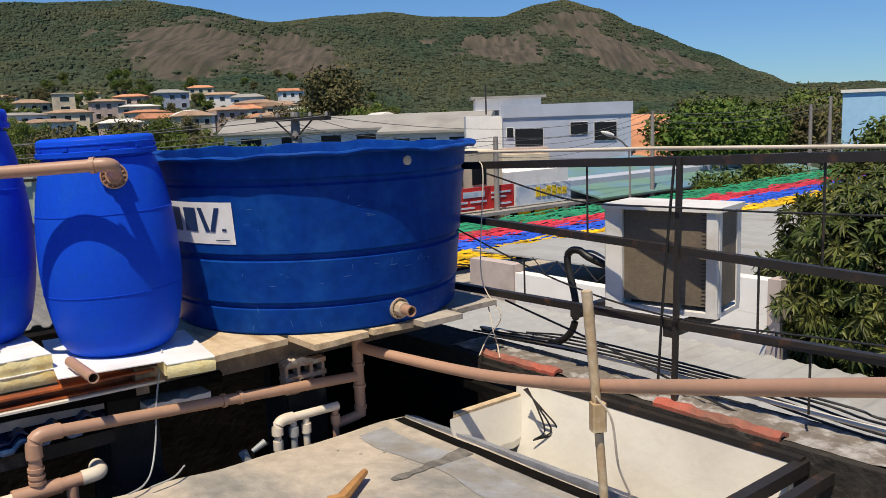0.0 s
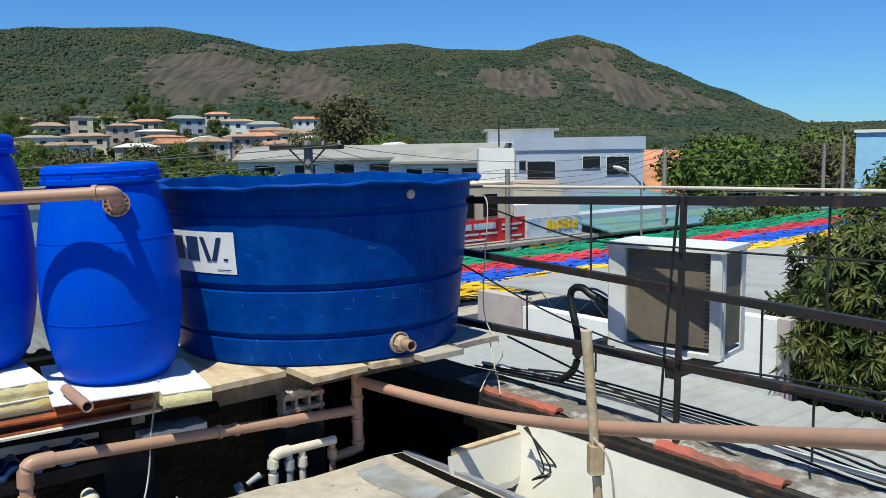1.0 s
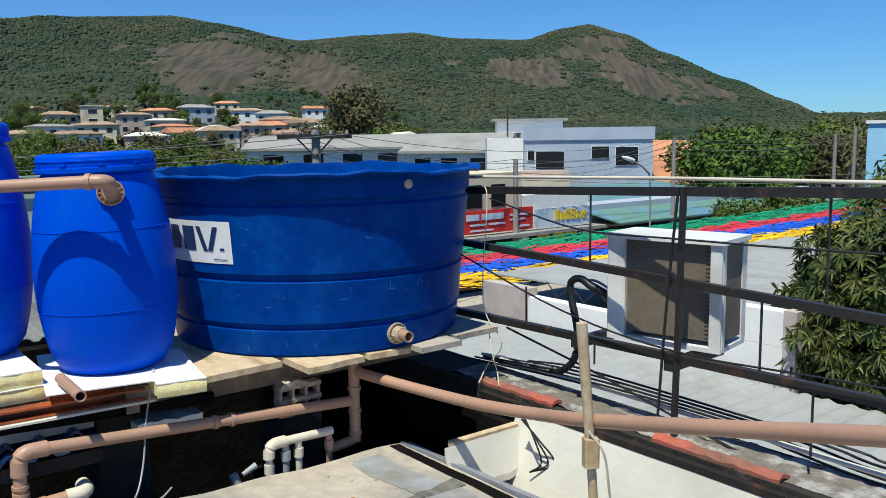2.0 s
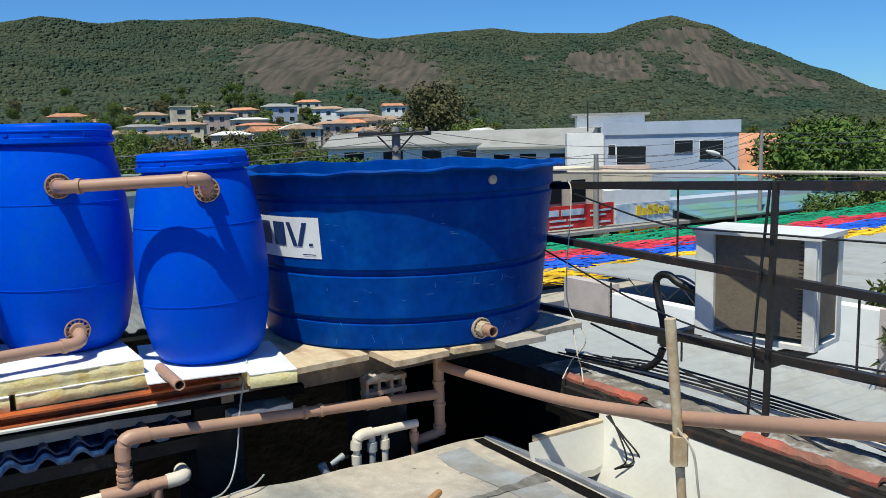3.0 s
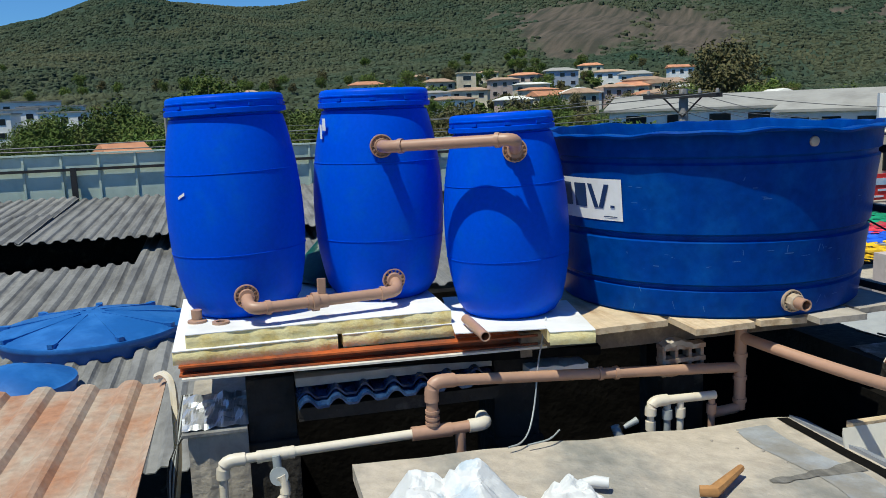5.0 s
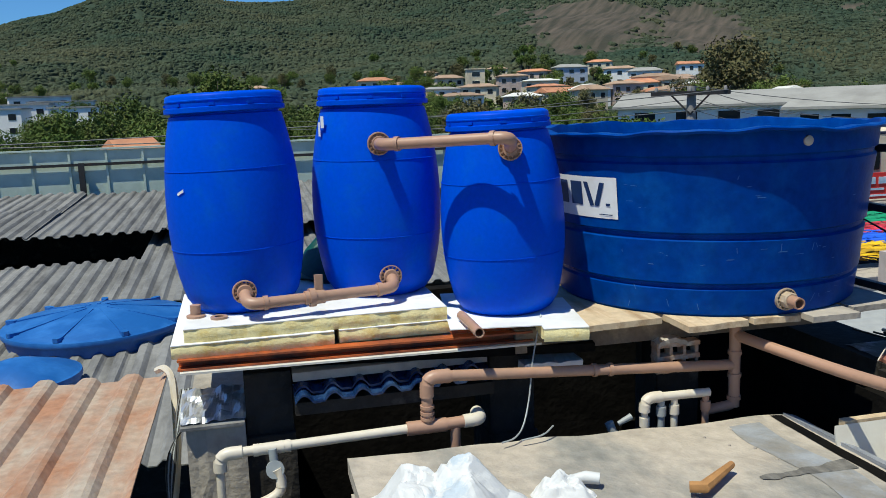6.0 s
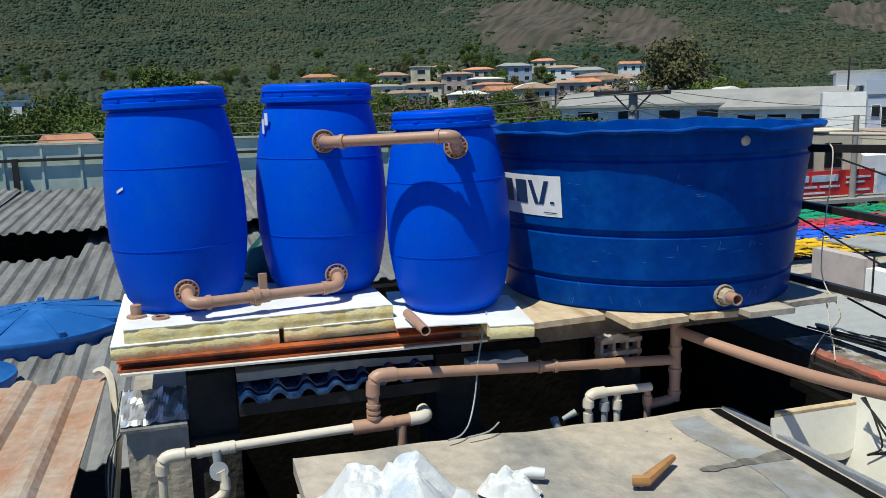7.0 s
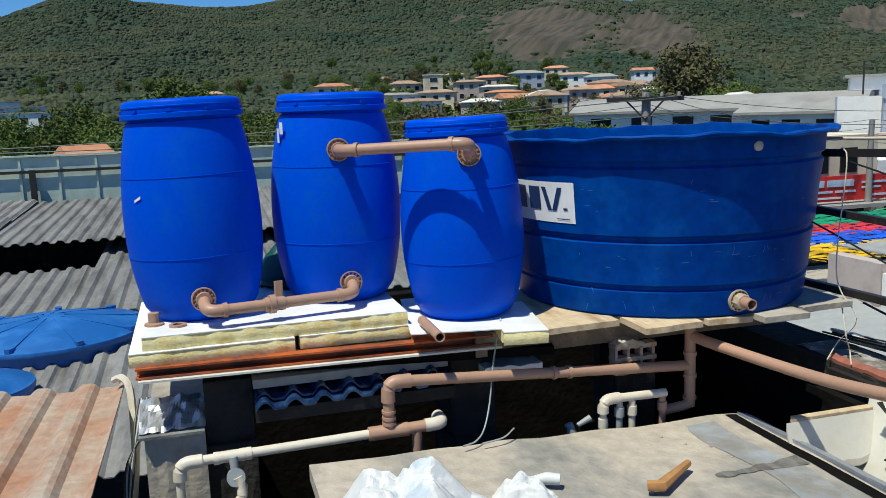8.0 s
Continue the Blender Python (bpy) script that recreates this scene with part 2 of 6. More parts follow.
def rocky(az, r, z):
    """How bare the slope is: the pale granite faces."""
    e = math.degrees(math.atan2(z - 7, r))
    p = Vector(polar(az, r, z))
    n = noise.noise(p * 0.02) * 0.6 + noise.noise(p * 0.06) * 0.55 + noise.noise(p * 0.15) * 0.35
    best = 0.0
    for a, b, ra, rb, lean in ((-17.0, 4.7, 4.9, 2.1, 0.0), (-9.9, 4.2, 3.5, 1.7, -0.05), (3.4, 4.3, 3.4, 1.2, -0.10), (10.6, 4.0, 5.2, 1.35, -0.36), (8.2, 6.0, 2.4, 0.5, -0.1), (15.5, 2.7, 2.6, 0.4, -0.35), (-1.2, 4.9, 1.0, 0.22, 0.0)):
        d = math.hypot((az - a) / ra, (e - b - lean * (az - a)) / rb)
        best = max(best, step(1.12, 0.62, d + n * 0.75))
    return best


azs = [-180 + 4 * i for i in range(29)] + [-66 + 0.14 * i for i in range(714)] + [36 + 4 * i for i in range(37)]
rs = [0.5, 20, 60, 110, 160] + [200 + 12.0 * i for i in range(32)] + [590 + 5.5 * i for i in range(82)] + [1060, 1120, 1250, 1500, 2200, 3500, 4800]
pts, rock = [], []
for r in rs:
    for a in azs:
        z = hill(a, r)
        if 590 < r < 1060 and -66 < a < 36:
            q = Vector(polar(a, r))
            rk = rocky(a, r, z)
            z += (1 - rk) * (noise.noise(q * 0.16) * 0.9 + abs(noise.noise(q * 0.35)) * 0.7)
        else:
            rk = 0.0
        pts.append(polar(a, r, z))
        rock.append(rk)
w = len(azs)
faces = [(j * w + i, (j + 1) * w + i, (j + 1) * w + i + 1, j * w + i + 1) for j in range(len(rs) - 1) for i in range(w - 1)]
faces.append(tuple(range(w - 1)))
gm = bpy.data.meshes.new("ground")
gm.from_pydata(pts, [], faces)
bare = gm.attributes.new("bare", "FLOAT", "POINT")
bare.data.foreach_set("value", rock)
gm.polygons.foreach_set("use_smooth", [True] * len(gm.polygons))
gm.update()


def hill_material():
    m = material("forest_and_granite", (0.036, 0.054, 0.036), 0.95, spots=(0.056, 0.065, 0.042), grain=0.11, amount=0.55, bump=0.5, bumpscale=0.22, spotscale=0.012, spotedge=(0.42, 0.62), spec=0.1)
    t = m.node_tree
    n, l = t.nodes, t.links
    b = n["Principled BSDF"]
    green = b.inputs["Base Color"].links[0].from_socket
    geo = n.new("ShaderNodeNewGeometry")
    at = n.new("ShaderNodeAttribute")
    at.attribute_name = "bare"
    st = n.new("ShaderNodeTexNoise")
    st.inputs["Scale"].default_value, st.inputs["Detail"].default_value = 0.11, 8
    mp = n.new("ShaderNodeMapping")
    mp.inputs["Scale"].default_value = (1.9, 0.20, 0.12)
    l.new(geo.outputs["Position"], mp.inputs["Vector"])
    l.new(mp.outputs["Vector"], st.inputs["Vector"])
    cr = n.new("ShaderNodeValToRGB")
    cr.color_ramp.elements[0].position, cr.color_ramp.elements[1].position = 0.35, 0.68
    cr.color_ramp.elements[0].color, cr.color_ramp.elements[1].color = (0.050, 0.044, 0.036, 1), (0.135, 0.102, 0.083, 1)
    l.new(st.outputs["Fac"], cr.inputs["Fac"])
    mx = n.new("ShaderNodeMix")
    mx.data_type = "RGBA"
    soft_edge = n.new("ShaderNodeMath")
    soft_edge.operation = "MULTIPLY"
    soft_edge.inputs[1].default_value = 0.78
    l.new(at.outputs["Fac"], soft_edge.inputs[0])
    l.new(soft_edge.outputs["Value"], mx.inputs["Factor"])
    l.new(green, mx.inputs["A"])
    l.new(cr.outputs["Color"], mx.inputs["B"])
    l.new(mx.outputs["Result"], b.inputs["Base Color"])
    return m


gm.materials.append(hill_material())
tagged(new("ground", gm), "wooded hills with bare granite faces behind a low town", "ground", kind="structure")

# the woods on the slopes: one clump of crowns for each few metres
rng = np.random.default_rng(4)
N = 98000
ca = rng.uniform(-64, 34, N)
cr = np.sqrt(rng.uniform(210.0 ** 2, 1030.0 ** 2, N))
FOREST = material("forest_crowns", (0.030, 0.051, 0.035), 0.95, spots=(0.068, 0.072, 0.042), grain=0.5, amount=0.4, bump=0, spotscale=0.009, spotedge=(0.36, 0.66), spec=0.05, island=0.26)
fv, ff = [], []
unit = [(math.cos(2 * math.pi * i / 5), math.sin(2 * math.pi * i / 5)) for i in range(5)]
for a, r, g in zip(ca, cr, rng.uniform(0.6, 1.5, (N, 3))):
    if r < 430 and a > -33 and g[2] > 0.95:
        continue
    z = hill(a, r)
    if 590 < r < 1060 and rocky(a, r, z) > 0.06 + 0.8 * g[0] * g[1] / 2:
        continue
    x, y, _ = polar(a, r)
    h, q = 1.55 * g[0], 1.85 * g[1]
    k = len(fv)
    fv += [(x + q * 1.15 * c, y + q * 1.15 * s, z - 0.8) for c, s in unit]
    fv += [(x + q * 0.8 * g[2] * (c * 0.8 - s * 0.6), y + q * 0.8 * g[2] * (s * 0.8 + c * 0.6), z + h * (0.45 + 0.12 * ((i * 7) % 3))) for i, (c, s) in enumerate(unit)]
    fv.append((x, y, z + h))
    ff += [(k + i, k + (i + 1) % 5, k + 5 + (i + 1) % 5, k + 5 + i) for i in range(5)]
    ff += [(k + 5 + i, k + 5 + (i + 1) % 5, k + 10) for i in range(5)]
fo = Shape()
fo.v, fo.f, fo.smooth = fv, ff, True
tagged(finish("hillside_woods", fo, FOREST), "dense dry-green woods on the hillside", "woods", kind="stuff")

# ---- roof of the house: slab, light well, parapet ----
ROOF = 5.66
house = thing("roof_building", house_frame(0, 0, 0), "weathered concrete house roof under water tanks", "building", kind="structure")


def slab_z(u, v):
    s, t = (u - 0.32) / 1.86, (v + 2.6) / 5.53
    return ROOF + 0.03 - 0.05 * s + 0.012 * noise.noise(Vector((s * 6, t * 9, 0)))


def on_slab(u, v, up):
    return house_frame(u, v, slab_z(u, v) + up)


sl = Shape()
sl.grid(50, 90, lambda s, t: house_frame(0.32 + 1.86 * s, -2.6 + 5.53 * t + 0.02 * noise.noise(Vector((s * 9, t * 3, 1))) * t, ROOF + 0.03 - 0.05 * s + 0.012 * noise.noise(Vector((s * 6, t * 9, 0)))), thick=0.06)
slab = part("slab", sl, SLAB, house)
# the block behind the slab is blackened to hold the deck's shade
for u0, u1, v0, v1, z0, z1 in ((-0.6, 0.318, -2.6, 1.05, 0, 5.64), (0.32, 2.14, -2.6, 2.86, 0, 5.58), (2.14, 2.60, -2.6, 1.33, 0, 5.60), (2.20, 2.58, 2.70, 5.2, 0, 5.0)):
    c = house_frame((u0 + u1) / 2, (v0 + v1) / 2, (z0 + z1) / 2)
    part("wall_block", Shape().box(c, (u1 - u0, v1 - v0, z1 - z0), 40), DEEPBLACK if v0 > 2 else CONC, house)


def ubox(shape, u0, u1, v0, v1, z0, z1, ch=0.0):
    return shape.box(house_frame((u0 + u1) / 2, (v0 + v1) / 2, (z0 + z1) / 2), (u1 - u0, v1 - v0, z1 - z0), 40, chamfer=ch)


part("well_wall", ubox(Shape(), 2.609, 2.636, 1.34, 2.66, 0, 5.774), WALLW, house)
part("well_board", Shape().grid(14, 10, lambda a, t: house_frame(2.40 + 0.205 * t, 1.33 + 1.31 * a, 5.20 + 0.575 * t + 0.004 * noise.noise(Vector((a * 5, t * 4, 1)))), thick=0.012), CREAMW, house)
# wall past the well, blackened in colour for the shade under the deck
part("dark_wall", ubox(Shape(), 2.585, 2.636, 2.662, 5.2, 0, 5.70), DEEPBLACK, house)
part("well_end", Shape().grid(12, 6, lambda a, t: house_frame(2.16 + 0.422 * a, 2.60 - 0.05 * (1 - t), 5.715 - (0.19 - 0.03 * a + 0.015 * noise.noise(Vector((a * 6, 0, 4)))) * (1 - t)), thick=0.03), CREAMW, house)
part("end_trim", ubox(Shape(), 2.21, 2.58, 2.605, 2.64, 5.70, 5.725), WOOD, house)
part("well_floor", ubox(Shape(), 2.14, 2.60, 1.33, 2.52, 0, 4.7), CONC, house)
PAINTB = material("faded_blue_paint", (0.30, 0.315, 0.335), 0.8, spots=(0.24, 0.225, 0.20), grain=15, amount=0.3, bump=0.3, spotscale=4, spotedge=(0.4, 0.6))
part("painted_strip", Shape().grid(6, 60, lambda s, t: on_slab(1.82 + 0.24 * s + 0.10 * (1 - t) - (0.10 * s - 0.05) * t + 0.05 * noise.noise(Vector((s * 2, t * 7, 5))), 0.6 + 2.26 * t, 0.0022)), PAINTB, house)
part("bitumen_strip", Shape().grid(3, 60, lambda s, t: on_slab(2.10 + 0.055 * s + 0.03 * (1 - t) + 0.006 * noise.noise(Vector((s, t * 14, 3))), 0.8 + 2.12 * t, 0.0022)), DEEPBLACK, house)
TAR = material("tar_smear", (0.12, 0.112, 0.10), 0.85, spots=(0.22, 0.205, 0.18), grain=30, amount=0.5, bump=0.4, spotscale=11, spotedge=(0.42, 0.6), streak=4.0)
for u0, v0, u1, v1, wide in ((1.70, 2.385, 2.10, 2.43, 0.085),):
    part("tar_smear", Shape().grid(30, 4, lambda a, t, u0=u0, v0=v0, u1=u1, v1=v1, wide=wide: on_slab(u0 + (u1 - u0) * a, v0 + (v1 - v0) * a + wide * (t - 0.5) * (0.25 + 0.75 * a) + 0.5 * wide * noise.noise(Vector((a * 5, t * 2, u0 * 7))) * math.sin(math.pi * min(1.0, a + 0.1)), 0.0034)), TAR, house, "dark tar smear")
part("flashing", Shape().grid(2, 40, lambda s, t: house_frame(2.162 + 0.06 * s + 0.09 * (1 - t), 0.8 + 2.12 * t, ROOF - 0.006 - 0.02 * s + 0.005 * noise.noise(Vector((s, t * 20, 3)))), thick=0.04), FLASH, house)
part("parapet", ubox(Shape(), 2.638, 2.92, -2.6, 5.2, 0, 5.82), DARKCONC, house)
for v0, v1 in ((1.40, 1.93), (2.46, 2.95)):
    part("red_ledge", Shape().grid(4, 30, lambda s, t: house_frame(2.645 + (0.060 + 0.012 * noise.noise(Vector((t * 9, v0, 2)))) * s, v0 + (v1 - v0) * t, 5.835 + 0.014 * math.sin(s * 3.1) + 0.008 * noise.noise(Vector((s * 3, t * 12, v0)))), thick=0.015), RED, house)
part("mortar_bed", Shape().grid(6, 90, lambda s, t: house_frame(2.675 + 0.22 * s, 0.2 + 3.0 * t, 5.822 + 0.022 * abs(noise.noise(Vector((s * 6, t * 30, 9)))))), material("dirty_mortar", (0.17, 0.145, 0.12), 0.95, spots=(0.36, 0.34, 0.32), grain=30, amount=0.5, bump=0.6, spotscale=9, spotedge=(0.5, 0.62)), house)

# steel frame round the light well
wf = thing("well_frame", house_frame(2.5, 2.0, 5.7), "dark rusty steel frame round a light well", "steel frame")
part("long_bar", ubox(Shape(), 2.603, 2.635, 1.3, 2.9, 5.777, 5.803), IRON, wf)
part("cross_bar", ubox(Shape(), 1.6, 2.66, 1.285, 1.325, 5.745, 5.79), IRON, wf)
part("cross_bar", ubox(Shape(), 1.6, 2.66, 1.20, 1.235, 5.735, 5.775), IRON, wf)
# ---- tank deck ----
DECK = 6.094


OLDWOOD = material("dark_old_timber", (0.17, 0.13, 0.095), 0.9, spots=(0.32, 0.25, 0.17), grain=30, amount=0.4, bump=0.4, spotscale=9, spotedge=(0.5, 0.7), streak=5.0)


def plank(u0, u1, v0, v1, skew, mat=None, z1=None, thick=0.025):
    z1 = z1 or DECK
    s = Shape().grid(3, 12, lambda s, t: house_frame(u0 + (u1 - u0) * s + 0.004 * noise.noise(Vector((u0 * 9, t * 7, s))), v0 + (v1 - v0) * t + (1 - t) * (skew * s + 0.012 * noise.noise(Vector((u0 * 5, s * 6, 2)))), z1 + 0.002 * noise.noise(Vector((u0, s * 3, t * 6)))), thick=thick)
    return single("deck_plank", s, mat or WOOD, "rough sawn wooden plank under the water tank", "plank", "planks under the tank")


plank(1.25, 1.64, 2.98, 4.3, 0.02)
plank(1.67, 1.94, 2.83, 4.3, 0.02)
plank(1.97, 2.17, 2.86, 4.3, -0.02)
plank(2.20, 2.42, 2.80, 4.3, 0.0, CONC)
plank(2.45, 2.72, 2.88, 4.4, 0.02, CONC)
tb = single("deck_beam", ubox(Shape(), 1.05, 2.55, 3.12, 3.20, 5.965, 6.066), OLDWOOD, "weathered timber beam under the tank planks", "beam")
tb2 = single("deck_beam", ubox(Shape(), 1.05, 2.55, 4.02, 4.10, 5.965, 6.066), OLDWOOD, "weathered timber beam under the tank planks", "beam")


# the drum deck stands at its own turn: foam panels on a red steel channel
PA, PB = Vector((-2.258, 2.259)), Vector((-0.891, 3.059))
PD = (PB - PA).normalized()
PN = Vector((-PD.y, PD.x))


def deck(s, t, z):
    p = PA + PD * s + PN * t
    return (p.x, p.y, z)


def skew(s, t, z, turn):
    """A place on the deck for the layers that lie turned on it about their near corner."""
    c, d = math.cos(radians(turn)), math.sin(radians(turn))
    return deck((s + 0.02) * c - t * d - 0.02, (s + 0.02) * d + t * c, z)


def panel(s0, s1, t0, t1, z0, z1, label, turn=10):
    th = thing("foam_panel", skew((s0 + s1) / 2, (t0 + t1) / 2, z0, turn), label, "insulation panel", "foam panels under the drums")
    n = int((s1 - s0) / 0.02)

    def place(s, t):
        k = s0 + (s1 - s0) * s
        rag = 0.012 * noise.noise(Vector((k * 14, t * 3, z0 * 40))) + 0.006 * noise.noise(Vector((k * 45, t * 5, z0 * 40)))
        return skew(k, t0 - 0.004 + 0.55 * rag + t, 0, turn)

    f = Shape()
    f.grid(n, 5, lambda s, t: (*place(s, 0.012 * abs(t - 0.5))[:2], z0 + (z1 - 0.003 - z0) * t))
    m = len(f.v)
    f.box(skew((s0 + s1) / 2, (t0 + t1) / 2 + 0.02, (z0 + z1 - 0.003) / 2, turn), (s1 - s0 - 0.002, t1 - t0 - 0.05, z1 - 0.003 - z0), math.degrees(math.atan2(PD.y, PD.x)) + turn)
    f.smooth = True
    part("foam_core", f, FOAM, th)
    part("cover_sheet", Shape().box(skew((s0 + s1) / 2, (t0 + t1) / 2, z1 - 0.0015, turn), (s1 - s0, t1 - t0, 0.003), math.degrees(math.atan2(PD.y, PD.x)) + turn), WHITE, th, "white coated metal sheet")


panel(-0.02, 0.60, 0.0, 0.95, 6.060, 6.114, "lower yellow foam panel with white skin")
panel(0.62, 1.08, 0.01, 0.95, 6.060, 6.114, "lower yellow foam panel with white skin")
panel(0.03, 1.065, 0.02, 0.93, 6.1145, 6.169, "upper yellow foam panel with white skin under two drums")
panel(1.405, 1.584, -0.01, 0.5, 6.060, 6.114, "small yellow foam panel at the deck's end", 0)
single("cover_sheet", Shape().box(deck(1.225, 0.37, 6.1115), (0.36, 0.64, 0.004), math.degrees(math.atan2(PD.y, PD.x))), WHITE, "white sheet under the small drum", "sheet")
ang = math.degrees(math.atan2(PD.y, PD.x))
ch = thing("steel_channel", deck(0.7, 0.02, 6.0), "red-oxide steel channel carrying the foam panels", "channel")
part("web", Shape().box(skew(0.70, 0.035, 6.0385, 7), (1.40, 0.006, 0.029), ang + 7), ORANGE, ch)
part("flange", Shape().box(skew(0.70, 0.012, 6.0555, 7), (1.40, 0.052, 0.008), ang + 7), ORANGE, ch)
part("flange", Shape().box(skew(0.70, 0.012, 6.0205, 7), (1.40, 0.052, 0.007), ang + 7), ORANGE, ch)
part("lower_sheet", Shape().box(skew(0.72, 0.265, 6.0105, 7), (1.42, 0.60, 0.008), ang + 7), CREAMW, ch, "pale sheet edge under the channel")
part("packer", Shape().box(skew(1.22, 0.10, 6.0838, 7), (0.30, 0.12, 0.0475), ang + 7), ORANGE, ch)
# board coloured black for the shade below the drums
single("deck_board", Shape().box(deck(0.85, 0.42, 5.975), (1.6, 0.5, 0.035), ang), DEEPBLACK, "board under the drum deck, shade in its black colour", "board")


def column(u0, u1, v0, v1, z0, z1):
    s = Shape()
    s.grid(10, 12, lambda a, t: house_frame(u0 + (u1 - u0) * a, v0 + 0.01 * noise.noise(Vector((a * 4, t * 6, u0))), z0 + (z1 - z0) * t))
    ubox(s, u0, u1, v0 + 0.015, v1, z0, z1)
    # the dark base colour includes the shade that the deck throws
    return single("concrete_column", s, DARKCONC, "stained concrete column under the tank deck, shade in its colour", "column", "columns under the deck")


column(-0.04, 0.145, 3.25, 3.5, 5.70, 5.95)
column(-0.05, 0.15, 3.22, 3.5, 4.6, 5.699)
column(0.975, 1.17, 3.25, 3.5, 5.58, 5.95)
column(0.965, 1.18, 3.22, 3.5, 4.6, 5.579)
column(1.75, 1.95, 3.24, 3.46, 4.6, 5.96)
# wall and floor of the pit: their black colour is the shade in there
single("back_wall", ubox(Shape(), -0.04, 2.58, 4.6, 4.7, 3.0, 5.93), DEEPBLACK, "wall under the tank deck, shade in its black colour", "wall", kind="structure")
single("pit_floor", ubox(Shape(), -0.04, 2.14, 2.93, 4.6, 2.9, 4.6), DEEPBLACK, "floor under the tank deck, shade in its black colour", "floor", kind="structure")

# ---- drums ----


def drum(x, y, z, h, r, top, label):
    th = thing("plastic_drum", (x, y, z), label, "drum", "blue water drums")
    b = r * 0.74
    prof = [(0.0, 0.0), (b * 0.9, 0.0), (b, 0.012)]
    for i in range(1, 19):
        q = i / 18
        k = 1 - (abs(q - 0.47) / 0.53) ** 2.1
        low = b if q < 0.47 else top * 0.97
        prof.append((low + (r - low) * k, 0.012 + (h * 0.90 - 0.012) * q))
    prof += [(top * 0.93, h * 0.905), (top * 0.93, h * 0.965), (0.0, h * 0.965)]
    part("body", Shape().lathe((x, y, z), prof, 64), DRUM, th)
    lid = part("lid", Shape().lathe((x, y, z), [(top * 0.99, h * 0.925), (top * 1.0, h * 0.93), (top * 1.0, h * 0.985), (top * 0.97, h * 0.995), (top * 0.9, h), (top * 0.86, h * 0.985), (0.0, h * 0.985)], 64), DRUM, th)
    part("clamp_ring", Shape().lathe((x, y, z), [(top * 0.99, h * 0.913), (top * 1.035, h * 0.917), (top * 1.035, h * 0.937), (top * 0.99, h * 0.941)], 64), DRUM, lid)
    for hh in (0.66, 0.30):
        q = hh * h
        rr = [a for a, b2 in prof if b2 <= q][-1]
        nx = [(a, b2) for a, b2 in prof if b2 > q][0]
        pv = [(a, b2) for a, b2 in prof if b2 <= q][-1]
        rr = pv[0] + (nx[0] - pv[0]) * (q - pv[1]) / (nx[1] - pv[1])
        part("mould_seam", Shape().lathe((x, y, z), [(rr - 0.002, q - 0.002), (rr + 0.0022, q - 0.001), (rr + 0.0022, q + 0.001), (rr - 0.002, q + 0.002)], 64), DRUM, th)
    part("lid_groove", Shape().lathe((x, y, z), [(top * 0.995, h * 0.962), (top * 1.012, h * 0.965), (top * 1.012, h * 0.970), (top * 0.995, h * 0.973)], 64), DRUM, lid)
    for i in range(10):
        a = 2 * math.pi * (i + 0.3) / 10
        c = (x + top * 1.004 * math.cos(a), y + top * 1.004 * math.sin(a), z + h * 0.951)
        part("lid_lug", Shape().box(c, (0.012, 0.022, h * 0.012), math.degrees(a)), DRUM, lid)
    return th


def lean(th, degrees):
    """Tips a drum over to one side about its foot."""
    th.rotation_euler = Matrix.Rotation(radians(degrees), 3, Vector((0.40, -0.92, 0))).to_euler()


D1 = drum(-2.312, 2.735, 6.169, 0.890, 0.277, 0.235, "tall blue plastic drum with a scratch mark on foam panels")
D2 = drum(-1.91, 3.195, 6.169, 0.899, 0.285, 0.235, "tall blue plastic drum with white paint marks on foam panels")
D3 = drum(-1.318, 3.26, 6.114, 0.834, 0.262, 0.213, "shorter blue plastic drum beside the big tank")
lean(D1, 1.8)
lean(D3, 1.7)

# ---- tank ----
TX, TY, TH = -0.65, 4.07, 0.76
tank = thing("water_tank", (TX, TY, DECK), "large open blue plastic water tank on wooden planks", "water tank")
prof = [(0.0, 0.0), (0.655, 0.0), (0.668, 0.012)]


def tank_r(h):
    return 0.668 + (0.745 - 0.668) * h / TH


for h, bulge in ((0.06, 0), (0.112, 0), (0.12, -0.012), (0.134, -0.012), (0.144, 0.004), (0.24, 0), (0.315, 0.002), (0.324, -0.012), (0.342, -0.012), (0.352, 0.004), (0.52, 0), (0.625, 0.003), (0.635, -0.010), (0.65, -0.010), (0.66, 0.004), (0.70, 0.002), (TH - 0.012, 0.0)):
    prof.append((tank_r(h) + bulge, h))
prof += [(0.792, TH - 0.016), (0.798, TH - 0.006), (0.792, TH), (0.742, TH), (0.735, TH - 0.02), (0.655, 0.02), (0.0, 0.02)]
NR = len(prof)
part("body", Shape().lathe((TX, TY, DECK), prof, 128, wobble=lambda a, j: (0.005 * math.sin(5 * a + 1.0) + 0.004 * math.sin(11 * a) + 0.003 * math.sin(23 * a + 2) - 0.016 * math.exp(-((a - 4.05) / 0.22) ** 2)) if NR - 8 < j < NR - 2 else 0.0), TANK, tank)

# ---- long pipe and its prop ----


def curve(pts, n=8):
    """A smooth line through points."""
    out = []
    p = [Vector(pts[0]) * 2 - Vector(pts[1])] + [Vector(q) for q in pts] + [Vector(pts[-1]) * 2 - Vector(pts[-2])]
    for i in range(1, len(p) - 2):
        for k in range(n):
            t = k / n
            a, b, c, d = p[i - 1], p[i], p[i + 1], p[i + 2]
            out.append(0.5 * (2 * b + (c - a) * t + (2 * a - 5 * b + 4 * c - d) * t * t + (3 * b - a - 3 * c + d) * t ** 3))
    return out + [p[-2]]


# ---- pipework on the drums ----
COLLAR = PVC


